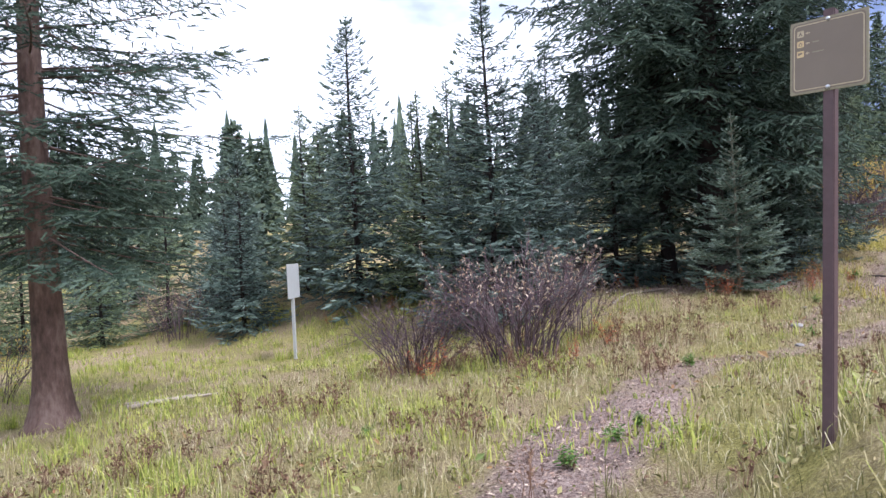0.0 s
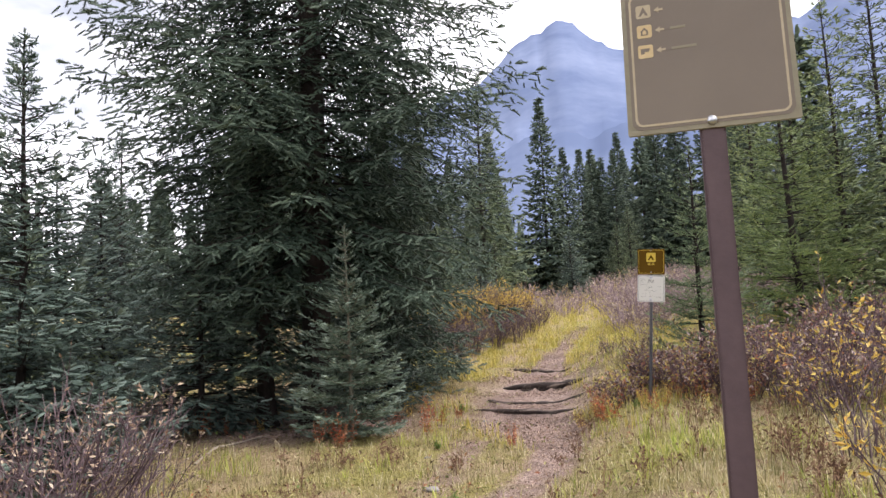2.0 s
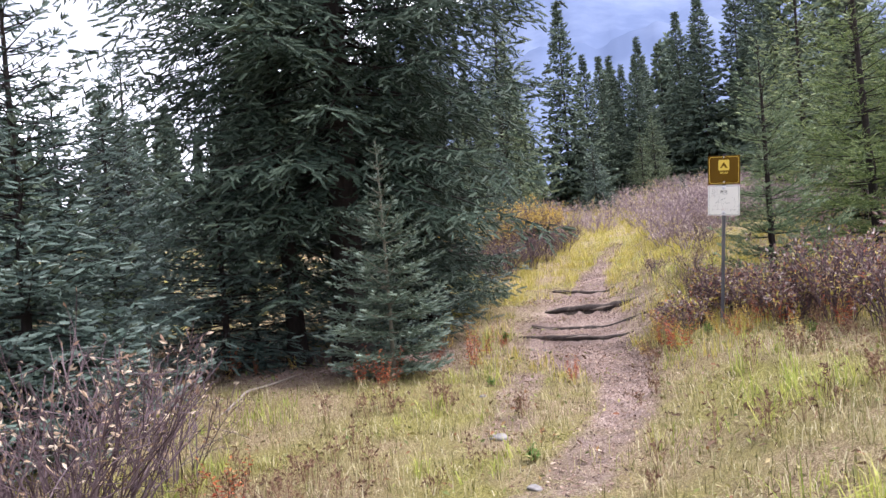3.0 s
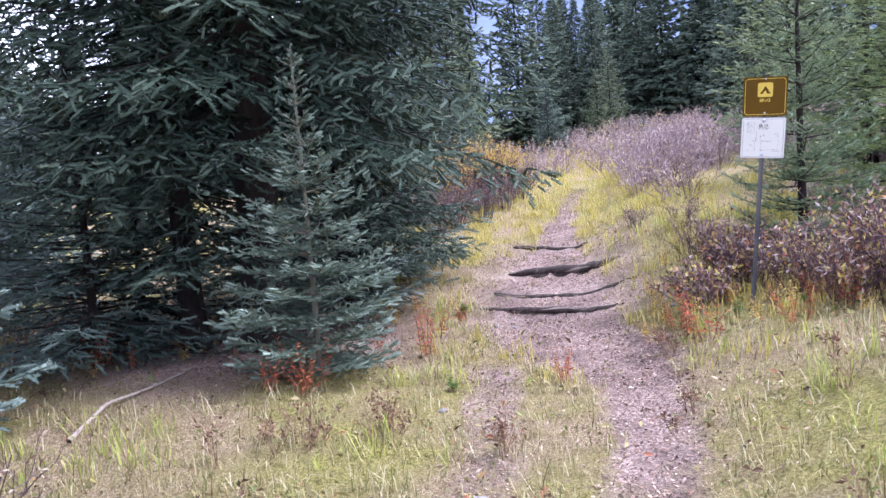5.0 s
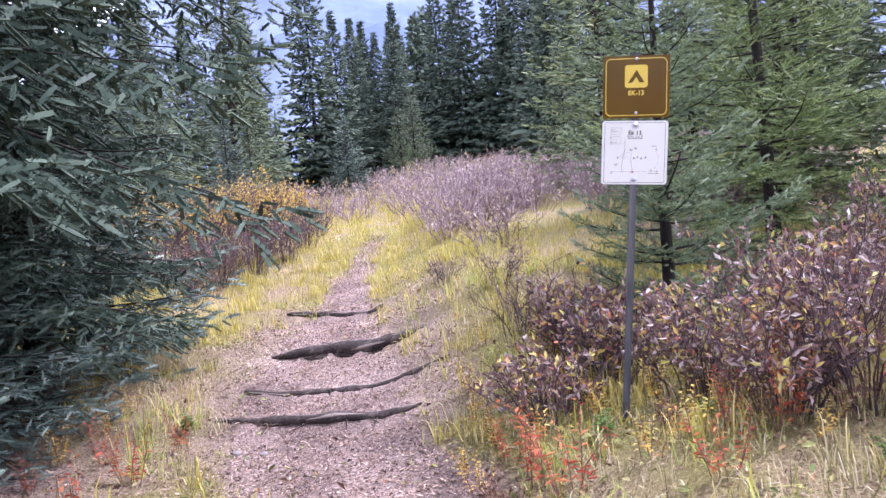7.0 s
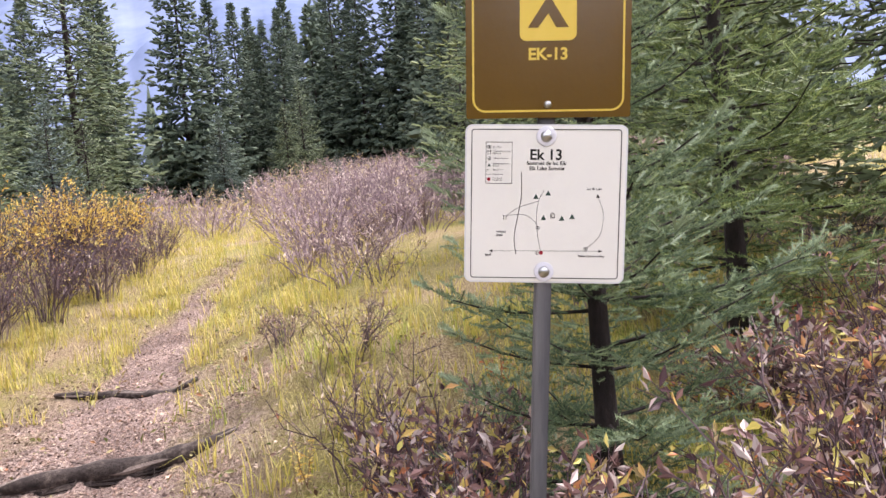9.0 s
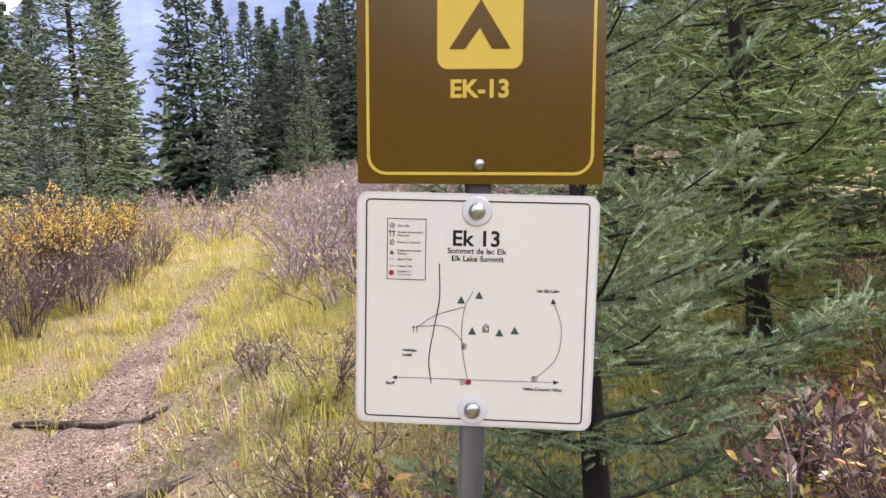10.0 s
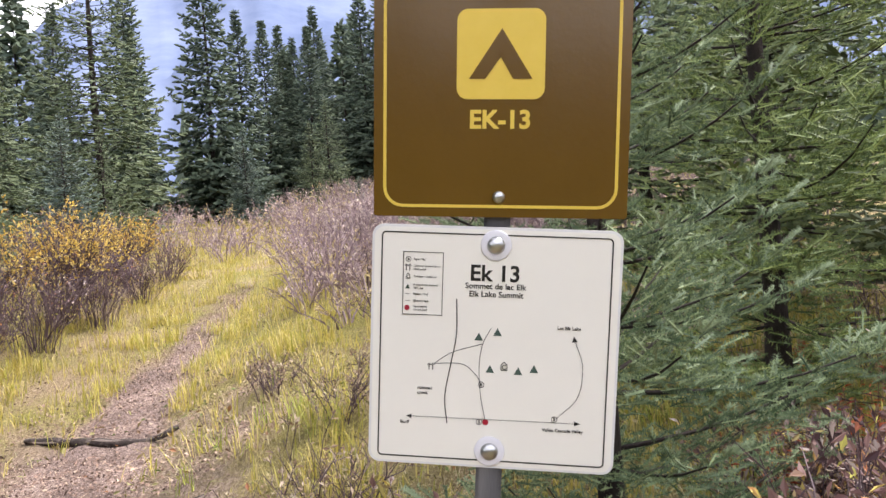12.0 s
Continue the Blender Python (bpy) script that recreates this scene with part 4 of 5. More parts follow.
for k, (x, y, hh, rr) in enumerate([(6.85, 8.75, 0.4, 0.45), (7.2, 8.05, 0.62, 0.5), (7.15, 7.3, 0.85, 0.6), (6.9, 6.6, 0.8, 0.55), (7.8, 7.6, 0.75, 0.6), (7.6, 6.5, 0.95, 0.65), (7.4, 5.7, 0.9, 0.6), (8.5, 6.9, 1.05, 0.7), (6.95, 7.6, 0.55, 0.45), (6.6, 6.0, 0.65, 0.5),
                                    (7.6, 9.0, 0.6, 0.5), (7.3, 8.6, 0.6, 0.45), (8.6, 7.8, 0.75, 0.55), (9.2, 8.3, 0.5, 0.5), (9.2, 7.5, 0.9, 0.65), (7.9, 9.2, 0.45, 0.45), (9.4, 6.6, 1.1, 0.7), (8.3, 6.0, 1.0, 0.65)]):
    shrub(x, y, 110 + k, hh, rr, "purple-brown shrub with dull leathery leaves turning yellow", "leaf_bank", stems=34, leaf=0.046, leaves=2.4, top_only=0.2, group="shrubs on the bank")
for k, (x, y, hh, rr) in enumerate([(5.05, 4.85, 1.1, 0.55), (3.75, 3.85, 0.62, 0.4), (6.1, 4.7, 1.0, 0.6), (4.9, 3.5, 0.75, 0.5)]):
    shrub(x, y, 130 + k, hh, rr, "willow shrub with thin stems and yellow leaves", "leaf_yellow", stems=15, leaf=0.045, leaves=1.2, top_only=0.3, group="yellow willows on the bank")
for k, (x, y, hh, rr) in enumerate([(9.25, 15.75, 1.25, 0.85), (10.15, 15.95, 1.2, 0.8), (11.0, 16.7, 1.05, 0.75), (8.4, 15.5, 1.2, 0.8), (11.8, 17.5, 0.85, 0.7)]):
    shrub(x, y, 140 + k, hh, rr, "willow with dark stems and orange-yellow leaves on top", "leaf_yellow", stems=70, leaf=0.045, leaves=2.4, top_only=0.52, thick=0.008, group="yellow willows by the trail")
for k, (x, y, hh, rr) in enumerate([(9.45, 15.05, 0.85, 0.6), (8.75, 14.75, 0.8, 0.6), (10.3, 15.5, 0.75, 0.55), (11.25, 16.15, 0.65, 0.5), (12.1, 16.9, 0.6, 0.5), (8.1, 14.4, 0.7, 0.5)]):
    shrub(x, y, 170 + k, hh, rr, "bare dark purple shrub with a few yellow leaves", "leaf_bank", stems=42, leaf=0.032, leaves=0.7, top_only=0.4, thick=0.006, group="bare shrubs under the willows")
for k, (x, y, hh, rr) in enumerate([(9.4, 11.6, 0.35, 0.4), (10.7, 11.7, 0.5, 0.5), (9.0, 10.6, 0.4, 0.4), (11.8, 12.9, 0.5, 0.5), (8.0, 9.7, 0.6, 0.5), (10.7, 8.0, 0.5, 0.5), (11.5, 8.3, 0.6, 0.6), (12.4, 8.1, 0.6, 0.6), (9.9, 7.8, 0.4, 0.4), (10.9, 7.3, 0.5, 0.5), (2.7, 12.3, 0.6, 0.5), (2.1, 11.9, 0.5, 0.5)]):
    shrub(x, y, 150 + k, hh, rr, "thin bare shrub with sparse pale leaves in the grass", "leaf_dry", stems=16, leaf=0.03, leaves=1.2, top_only=0.3, thick=0.005, group="bare shrubs in the grass")

thicket_wood, thicket_leaf, thicket_gold = Cloud(), Cloud(), Cloud()
count = 0
while count < 260:
    x, y = rng.uniform(8, 30), rng.uniform(9, 32)
    off, _, way = (float(q) for q in along(x, y))
    if not (way > 15.8 and (1.3 < off < 10 or -4.5 < off < -2.4) or way > 13.6 and 2.9 < off < 8 or way > 22.5) or way > 34 or off > 11 or off < -6:
        continue
    count += 1
    gold = rng.uniform() < (0.12 if way < 22 else 0.4)
    low = 0.62 if way < 18 else 0.85
    shrub_clouds(rng, rng.uniform(0.6, 0.95) * low, rng.uniform(0.7, 1.1) * low, 13, 0.055, 3.0, 0.3, 0.010, 3, (x, y, float(land(x, y))), thicket_wood, thicket_gold if gold else thicket_leaf, second=False)
for _ in range(110):
    reach, across = rng.uniform(24.8, 36), rng.uniform(-2.3, 3.0)
    x, y = (reach + across) / 2, (reach - across) / 2
    shrub_clouds(rng, rng.uniform(0.45, 0.8), rng.uniform(0.6, 0.9), 12, 0.05, 3.0, 0.3, 0.008, 3, (x, y, float(land(x, y))), thicket_wood, thicket_gold if rng.uniform() < 0.12 else thicket_leaf, second=False)
thicket = tagged(new("shrub_thicket"), "thicket of purple-grey bare shrubs with yellowing tips", "shrubs", kind="stuff")
place_part("branchwork", thicket_wood.mesh("branchwork", MAT["twig_lilac"]), thicket)
place_part("foliage", thicket_leaf.mesh("foliage", MAT["leaf_lilac"]), thicket)
place_part("yellow_foliage", thicket_gold.mesh("yellow_foliage", MAT["leaf_straw"]), thicket)

# --- red and orange herbs ---
RED = [herb_meshes(200 + k, 0.32, 6, "leaf_red", 0.05) for k in range(3)]
for k, (x, y) in enumerate([(3.66, 9.62), (3.44, 9.72), (3.58, 9.55), (3.1, 12.0), (2.7, 11.6), (2.2, 12.2), (6.25, 8.5), (6.7, 7.75), (6.1, 8.2), (6.45, 8.75), (6.75, 7.5), (6.9, 7.05), (7.6, 9.2), (7.75, 7.95), (7.65, 7.8), (7.9, 7.85), (8.3, 7.6), (9.0, 9.6), (9.4, 8.3), (9.7, 8.1), (10.2, 8.3), (9.2, 8.45), (9.5, 7.9), (10.6, 8.5), (11.2, 8.0), (1.25, 7.4), (-0.2, 7.1), (-1.9, 12.4), (-0.9, 12.3), (0.1, 11.6), (1.7, 7.9), (5.9, 10.9), (5.4, 10.6), (4.9, 10.0)]):
    herb(RED[k % 3], x, y, "orange-red fireweed plant with narrow leaves", 1.3 * k, rng.uniform(0.75, 1.25), "red fireweed plants")

GOLD = [herb_meshes(230 + k, 0.28, 5, "leaf_yellow", 0.05) for k in range(2)]
GREEN = [herb_meshes(240 + k, 0.16, 7, "leaf_green", 0.075) for k in range(2)]
for k, (x, y) in enumerate([(6.35, 8.95), (6.2, 8.75), (6.6, 7.35), (6.35, 7.95), (6.8, 8.45), (7.05, 8.25), (6.6, 8.95), (6.75, 9.2), (7.0, 9.4), (6.45, 8.55), (7.3, 9.7), (7.9, 10.0), (9.9, 8.45), (9.3, 8.1), (10.4, 7.9), (11.0, 8.6), (9.8, 7.6), (5.3, 11.2), (5.7, 11.4), (6.0, 11.7), (6.3, 12.3), (2.6, 11.3), (3.3, 11.3), (6.55, 7.85)]):
    herb(GOLD[k % 2], x, y, "yellowing fireweed plant with narrow leaves", 1.1 * k, rng.uniform(0.5, 0.9), "yellow fireweed plants")
for k, (x, y) in enumerate([(0.95, 4.35), (1.15, 4.6), (0.6, 4.0), (6.6, 8.3), (6.85, 7.9), (4.5, 9.1), (2.0, 6.2), (6.05, 11.05), (-0.6, 5.3), (2.6, 4.3), (6.5, 7.1), (3.4, 7.0)]):
    herb(GREEN[k % 2], x, y, "low green leafy plant in the grass", 0.9 * k, rng.uniform(0.4, 0.7), "green leafy plants", "leafy_plant")
for k, (x, y) in enumerate([(6.2, 7.6), (6.65, 6.9), (7.3, 8.9), (5.2, 8.75), (5.15, 8.7), (5.0, 10.9), (5.5, 11.0), (4.6, 10.3), (8.15, 8.0), (8.35, 8.15), (8.0, 7.7), (2.4, 12.0), (2.9, 11.4)]):
    herb(RED[k % 3], x, y, "rusty red fireweed plant beside the trail", 0.7 * k, rng.uniform(0.5, 1.0), "rusty fireweed plants")

stalks_wood, stalks_leaf = Cloud(), Cloud()
for _ in range(1500):
    x, y = rng.uniform(-3, 7.5), rng.uniform(1.5, 9)
    off, _, way = (float(q) for q in along(x, y))
    if abs(off) < 0.45 or abs(off) > 4 or float(waves(x, y, 2.4, 7.0)) < 0.15:
        continue
    shrub_clouds(rng, rng.uniform(0.16, 0.38), 0.1, 4, 0.03, 4.0, 0.3, 0.003, 3, (x, y, float(land(x, y))), stalks_wood, stalks_leaf, second=False)
stalks = tagged(new("dead_stalks"), "scattered dead red-brown seed stalks in the grass", "stalks", kind="stuff")
place_part("branchwork", stalks_wood.mesh("branchwork", MAT["stalk_brown"]), stalks)
place_part("seed_heads", stalks_leaf.mesh("seed_heads", MAT["stalk_brown"]), stalks)


# --- grass ---
def sow(n, x0, x1, y0, y1, keep):
    x, y = rng.uniform(x0, x1, n), rng.uniform(y0, y1, n)
    on = rng.uniform(0, 1, n) < keep(x, y)
    return x[on], y[on]


def meadow(x, y):
    clump = 0.5 + 0.5 * waves(x, y, 1.1, 0.6)
    return (1 - bareness(x, y)) ** 2.2 * (0.35 + 0.65 * clump) * np.where(np.hypot(x - 4, y - 11.3) < 1.7, 0.15, 1)


def tufts(n, x0, x1, y0, y1, keep, blades, spread):
    """Blades gathered in tufts of uneven size."""
    cx, cy = sow(n, x0, x1, y0, y1, keep)
    size = rng.uniform(0.5, 1.4, len(cx))
    k = rng.poisson(blades * size)
    size = np.repeat(size, k)
    x, y = np.repeat(cx, k) + rng.normal(0, spread, k.sum()) * size, np.repeat(cy, k) + rng.normal(0, spread, k.sum()) * size
    return x, y, size


def close_by(x, y, reach, fade):
    return np.exp(-(np.maximum(np.abs(along(x, y)[0]) - reach, 0) / fade) ** 2)


x, y = sow(290000, -5, 10, 0.6, 13, lambda x, y: meadow(x, y) * close_by(x, y, 2.5, 3.5) * (0.25 + 0.75 * smooth_step(-0.3, 0.5, waves(x, y, 0.45, 3.0))))
tall = 0.03 + 0.10 * rng.uniform(0, 1, len(x)) ** 2
tagged(new("dry_grass", grass_mesh("dry_grass", x, y, tall, rng, MAT["grass"], 0.003, 1.5)), "short straw-coloured autumn grass over the meadow", "grass", kind="stuff")
x, y, size = tufts(5200, -5, 9, 0.8, 12.5, lambda x, y: meadow(x, y) * close_by(x, y, 2.5, 3.5), 13, 0.035)
tagged(new("grass_tufts", grass_mesh("grass_tufts", x, y, (0.06 + 0.11 * rng.uniform(0, 1, len(x))) * size, rng, MAT["grass"], 0.0026, 1.4)), "pale tufts of dead grass standing in the meadow", "grass", kind="stuff")
x, y, size = tufts(5200, -5, 10, 1.0, 12, lambda x, y: meadow(x, y) * smooth_step(-0.05, 0.6, waves(x, y, 2.6, 5.0)), 14, 0.04)
tagged(new("green_grass", grass_mesh("green_grass", x, y, (0.08 + 0.14 * rng.uniform(0, 1, len(x))) * size, rng, MAT["grass_green"], 0.0034, 1.3)), "tufts of green grass among the straw", "grass", kind="stuff")


def upper(x, y):
    off, _, way = along(x, y)
    bank = ((x > 8.6) & (x < 14) & (y > 7.0) & (y < 10.2)) * 0.3
    return np.clip(1 - bareness(x, y) * 1.5, 0, 1) * (0.12 + 0.88 * smooth_step(-0.25, 0.55, waves(x, y, 1.1, 1.0))) * np.maximum(smooth_step(9.5, 12, way), bank) * np.where((off < -0.5) & (way < 14.5), 0.35, 1) * np.where((off > -2.6) & (off < np.where(way > 17.5, 1.6, 6.0)) | (bank > 0), 1, 0.08)


x, y, size = tufts(26000, 5.0, 20, 7.0, 24, upper, 12, 0.05)
tagged(new("yellow_grass", grass_mesh("yellow_grass", x, y, (0.06 + 0.15 * rng.uniform(0, 1, len(x)) ** 1.4) * size, rng, MAT["grass_yellow"], 0.0042)), "bright yellow grass along the upper trail", "grass", kind="stuff")
x, y, size = tufts(5200, -12, 1.5, 4, 15, lambda x, y: 0.25 + 0.75 * smooth_step(-0.2, 0.5, waves(x, y, 4.0, 2.0)), 10, 0.06)
tagged(new("meadow_grass", grass_mesh("meadow_grass", x, y, (0.04 + 0.08 * rng.uniform(0, 1, len(x))) * size, rng, MAT["grass_green"], 0.006)), "short yellow-green grass of the open meadow", "grass", kind="stuff")

# --- low forbs and dead leaves between the grass ---
x, y = sow(60000, -4, 10, 1, 13, lambda x, y: (0.15 + 0.85 * smooth_step(-0.1, 0.6, waves(x, y, 1.6, 3.0))) * (1 - 0.6 * bareness(x, y)) * close_by(x, y, 2.5, 3.0))
forbs = Cloud()
n = len(x)
way = unit(np.stack([rng.normal(0, 1, n), rng.normal(0, 1, n), rng.uniform(0, 0.9, n)], 1))
size = rng.lognormal(math.log(0.032), 0.35, n)[:, None]
ey, ez = frames_of(way, rng.uniform(-0.9, 0.9, n))
forbs.many(*leaf_shape(0.3, 0.24), np.stack([x, y, land(x, y) + rng.uniform(0.005, 0.05, n)], 1), way * size, ey * size, ez * size)
tagged(new("low_forbs", forbs.mesh("low_forbs", MAT["forb"])), "low brown and green forb leaves among the grass", "plants", kind="stuff")

# --- leaf litter and chips on the trail ---
x, y = sow(480000, -0.5, 12.5, 2, 16.5, lambda x, y: np.clip(bareness(x, y) * 0.9 + 0.4 * np.exp(-(along(x, y)[0] / 1.4) ** 2) * smooth_step(9, 12, along(x, y)[2]), 0, 1))
litter = Cloud()
n = len(x)
a, tilt = rng.uniform(0, 6.28, n), rng.normal(0, 0.35, n)
ex = np.stack([np.cos(a), np.sin(a), tilt], 1) * rng.lognormal(math.log(0.019), 0.45, n)[:, None]
ey = np.stack([-np.sin(a), np.cos(a), rng.normal(0, 0.35, n)], 1) * rng.lognormal(math.log(0.013), 0.4, n)[:, None]
litter.many(np.array([(-0.5, 0, 0), (0, 0.35, 0.1), (0.5, 0, 0), (0, -0.35, 0.1)]), np.array([(0, 1, 3), (1, 2, 3)]), np.stack([x, y, land(x, y) + 0.006], 1), ex, ey, np.cross(ex, ey) * 20)
tagged(new("leaf_litter", litter.mesh("leaf_litter", MAT["litter"])), "brown leaf litter and bark chips on the trail", "litter", kind="stuff")


# --- root steps across the trail ---
def root_step(a, b, sag, radius, bulge, seed, label):
    """A half-buried root between two points of the ground; bulge: how far it bows down the trail; sag: rise above the ground."""
    r = np.random.default_rng(seed)
    n = 26
    s = np.linspace(0, 1, n)
    side = unit(np.array([b[1] - a[1], a[0] - b[0]]))
    x = a[0] + (b[0] - a[0]) * s + side[0] * bulge * np.sin(math.pi * s) + 0.01 * np.sin(s * 9 + seed)
    y = a[1] + (b[1] - a[1]) * s + side[1] * bulge * np.sin(math.pi * s) + 0.01 * np.cos(s * 8 + seed)
    rad = radius * (0.35 + 0.65 * np.sin(math.pi * np.clip(s * 0.94 + 0.03, 0, 1)) ** 0.6) * (1 + 0.16 * np.sin(s * 23 + seed) + 0.08 * np.sin(s * 41 + 3 * seed))
    z = land(x, y) + sag * np.sin(math.pi * s) ** 0.7 + 0.006 * np.sin(s * 11 + 2 * seed) - rad * 0.15
    c = Cloud()
    c.tube(np.stack([x, y, z], 1), rad, 10)
    ob = thing("root_step", pose(0, 0, 0), label, "root", "root steps across the trail")
    me = c.mesh("root", MAT["root"], True)
    place_part("root", me, ob)
    fine = Cloud()
    for k in range(3):      # strands that twist round the main one
        ph = 2.1 * k + seed
        w = rad * (0.55 + 0.1 * k)
        fine.tube(np.stack([x + side[0] * w * np.cos(s * (1.2 + 0.9 * k) + ph), y + side[1] * w * np.cos(s * (1.2 + 0.9 * k) + ph), z + w * np.sin(s * (1.2 + 0.9 * k) + ph)], 1), rad * (0.42 - 0.08 * k + 0.08 * np.sin(s * 15 + ph)), 7, 0.35 + 0.2 * k)
    if seed == 3:           # the undercut face: a mat of thin dark roots under the thick one
        for k in range(6):
            ph = 1.7 * k
            drop = 0.018 + 0.013 * k
            fine.tube(np.stack([x + side[0] * (0.03 + 0.008 * k), y + side[1] * (0.03 + 0.008 * k), z - drop + 0.008 * np.sin(s * 9 + ph)], 1)[4:-4], (0.011 + 0.004 * np.sin(s * 21 + ph))[4:-4], 5)
    for _ in range(40 if seed == 3 else 16):
        t = r.uniform(0.1, 0.9)
        p = np.array([np.interp(t, s, q) for q in (x, y, z)])
        down = np.array([-side[0] * -1 * r.uniform(-0.05, 0.12), -side[1] * -1 * r.uniform(-0.05, 0.12), 0])
        q = p + down + np.array([r.normal(0, 0.05), r.normal(0, 0.05), 0])
        q[2] = float(land(q[0], q[1])) + 0.004
        fine.tube(np.stack([p, (p + q) / 2 + np.array([0, 0, 0.012]), q]), [0.006, 0.004, 0.002], 4)
    tagged(place_part("rootlets", fine.mesh("rootlets", MAT["root"]), ob), kind="stuff")


root_step((6.25, 11.05), (7.2, 10.03), 0.015, 0.036, 0.06, 1, "grey weathered root laid across the trail as lowest step")
root_step((6.72, 11.4), (7.85, 10.3), 0.012, 0.034, 0.06, 2, "long thin weathered root forming a trail step")
root_step((7.36, 11.9), (8.36, 10.98), 0.06, 0.058, 0.03, 3, "thick dark root with an undercut face in the trail")
root_step((8.36, 12.95), (9.02, 12.18), 0.012, 0.036, 0.07, 4, "thin dark root crossing the upper trail")


# --- signs ---
def rounded(w, h, r, n=6):
    pts = []
    for cx, cz, a0 in ((w / 2 - r, h / 2 - r, 0), (-w / 2 + r, h / 2 - r, 90), (-w / 2 + r, -h / 2 + r, 180), (w / 2 - r, -h / 2 + r, 270)):
        for k in range(n + 1):
            a = radians(a0 + 90 * k / n)
            pts.append((cx + r * math.cos(a), cz + r * math.sin(a)))
    return pts


def slab(outline, y0, y1, hole=None):
    """A flat piece in the x-z plane between two depths (y0 is the face towards the reader)."""
    bm = bmesh.new()
    if hole is None:
        face = bm.faces.new([bm.verts.new((x, y0, z)) for x, z in outline])
        faces = [face]
    else:
        a, b = [bm.verts.new((x, y0, z)) for x, z in outline], [bm.verts.new((x, y0, z)) for x, z in hole]
        n = len(a)
        faces = [bm.faces.new((a[i], a[(i + 1) % n], b[(i + 1) % n], b[i])) for i in range(n)]
    made = bmesh.ops.extrude_face_region(bm, geom=faces)
    for v in made["geom"]:
        if isinstance(v, bmesh.types.BMVert):
            v.co.y = y1
    bmesh.ops.recalc_face_normals(bm, faces=bm.faces)
    return bm


def ring(w, h, r, line, y0, y1):
    return slab(rounded(w, h, r), y0, y1, rounded(w - 2 * line, h - 2 * line, max(r - line, 0.001)))


def stroke(points, line, y0, y1, dotted=0.0):
    """A drawn line, or dots spaced along it."""
    bm = bmesh.new()
    pts = [Vector((x, 0, z)) for x, z in points]
    if dotted:
        carry = 0.0
        for a, b in zip(pts[:-1], pts[1:]):
            length, d = (b - a).length, carry
            while d < length:
                c = a + (b - a) * d / length
                vs = [bm.verts.new((c.x + line * math.cos(q), y0, c.z + line * math.sin(q))) for q in (0.0, 1.05, 2.09, 3.14, 4.19, 5.24)]
                bm.faces.new(vs)
                d += dotted
            carry = d - length
    else:
        left, right = [], []
        for i, p in enumerate(pts):
            w = (pts[min(i + 1, len(pts) - 1)] - pts[max(i - 1, 0)]).normalized()
            s = Vector((-w.z, 0, w.x)) * line
            left.append(bm.verts.new((p.x + s.x, y0, p.z + s.z)))
            right.append(bm.verts.new((p.x - s.x, y0, p.z - s.z)))
        for i in range(len(pts) - 1):
            bm.faces.new((left[i], left[i + 1], right[i + 1], right[i]))
    made = bmesh.ops.extrude_face_region(bm, geom=list(bm.faces))
    for v in made["geom"]:
        if isinstance(v, bmesh.types.BMVert):
            v.co.y = y1
    bmesh.ops.recalc_face_normals(bm, faces=bm.faces)
    return bm


def smooth_line(points, n=24):
    """A soft curve through a few points."""
    pts = [np.array(p, float) for p in points]
    pts = [2 * pts[0] - pts[1], *pts, 2 * pts[-1] - pts[-2]]
    out = []
    for i in range(1, len(pts) - 2):
        for k in range(n // (len(pts) - 3) + 1):
            t = k / (n // (len(pts) - 3) + 1)
            a, b, c, d = pts[i - 1:i + 3]
            out.append(tuple(0.5 * (2 * b + (c - a) * t + (2 * a - 5 * b + 4 * c - d) * t * t + (3 * b - a - 3 * c + d) * t ** 3)))
    out.append(tuple(pts[-2]))
    return out


def lettering(name, text, size, x, z, y, material_, parent, align="CENTER", bold=0.0, stretch=1.0):
    cu = bpy.data.curves.new(name, "FONT")
    cu.body, cu.size, cu.align_x, cu.align_y, cu.extrude, cu.offset = text, size, align, "CENTER", 0.0002, bold
    tmp = new(name, cu)
    bpy.context.view_layer.update()
    me = bpy.data.meshes.new_from_object(tmp.evaluated_get(bpy.context.evaluated_depsgraph_get()))
    bpy.data.objects.remove(tmp)
    me.transform(Matrix.Translation((x, y, z)) @ Matrix.Rotation(radians(90), 4, "X") @ Matrix.Diagonal((stretch, 1, 1, 1)))
    me.materials.clear()
    me.materials.append(material_)
    return place_part(name, me, parent)


def dome(radius, height, depth, y, x, z, segments=20):
    """A round bolt head or washer that faces the reader."""
    bm = bmesh.new()
    rows = [(radius, y), (radius, y - depth)] + [(radius * math.cos(a), y - depth - height * math.sin(a)) for a in (0.35, 0.7, 1.05, 1.35)]
    rings = [[bm.verts.new((x + r * math.cos(2 * math.pi * k / segments), yy, z + r * math.sin(2 * math.pi * k / segments))) for k in range(segments)] for r, yy in rows]
    for a, b in zip(rings[:-1], rings[1:]):
        for k in range(segments):
            bm.faces.new((a[k], a[(k + 1) % segments], b[(k + 1) % segments], b[k]))
    bm.faces.new(rings[-1])
    bm.faces.new(list(reversed(rings[0])))
    bmesh.ops.recalc_face_normals(bm, faces=bm.faces)
    return bm


def post_mesh(width, depth, bottom, top, y, bevel=0.004):
    bm = bmesh.new()
    bmesh.ops.create_cube(bm, size=1.0)
    for v in bm.verts:
        v.co = Vector((v.co.x * width, y + depth / 2 + v.co.y * depth, bottom if v.co.z < 0 else top))
    bmesh.ops.bevel(bm, geom=list(bm.edges), offset=bevel, segments=2, affect="EDGES")
    return bm


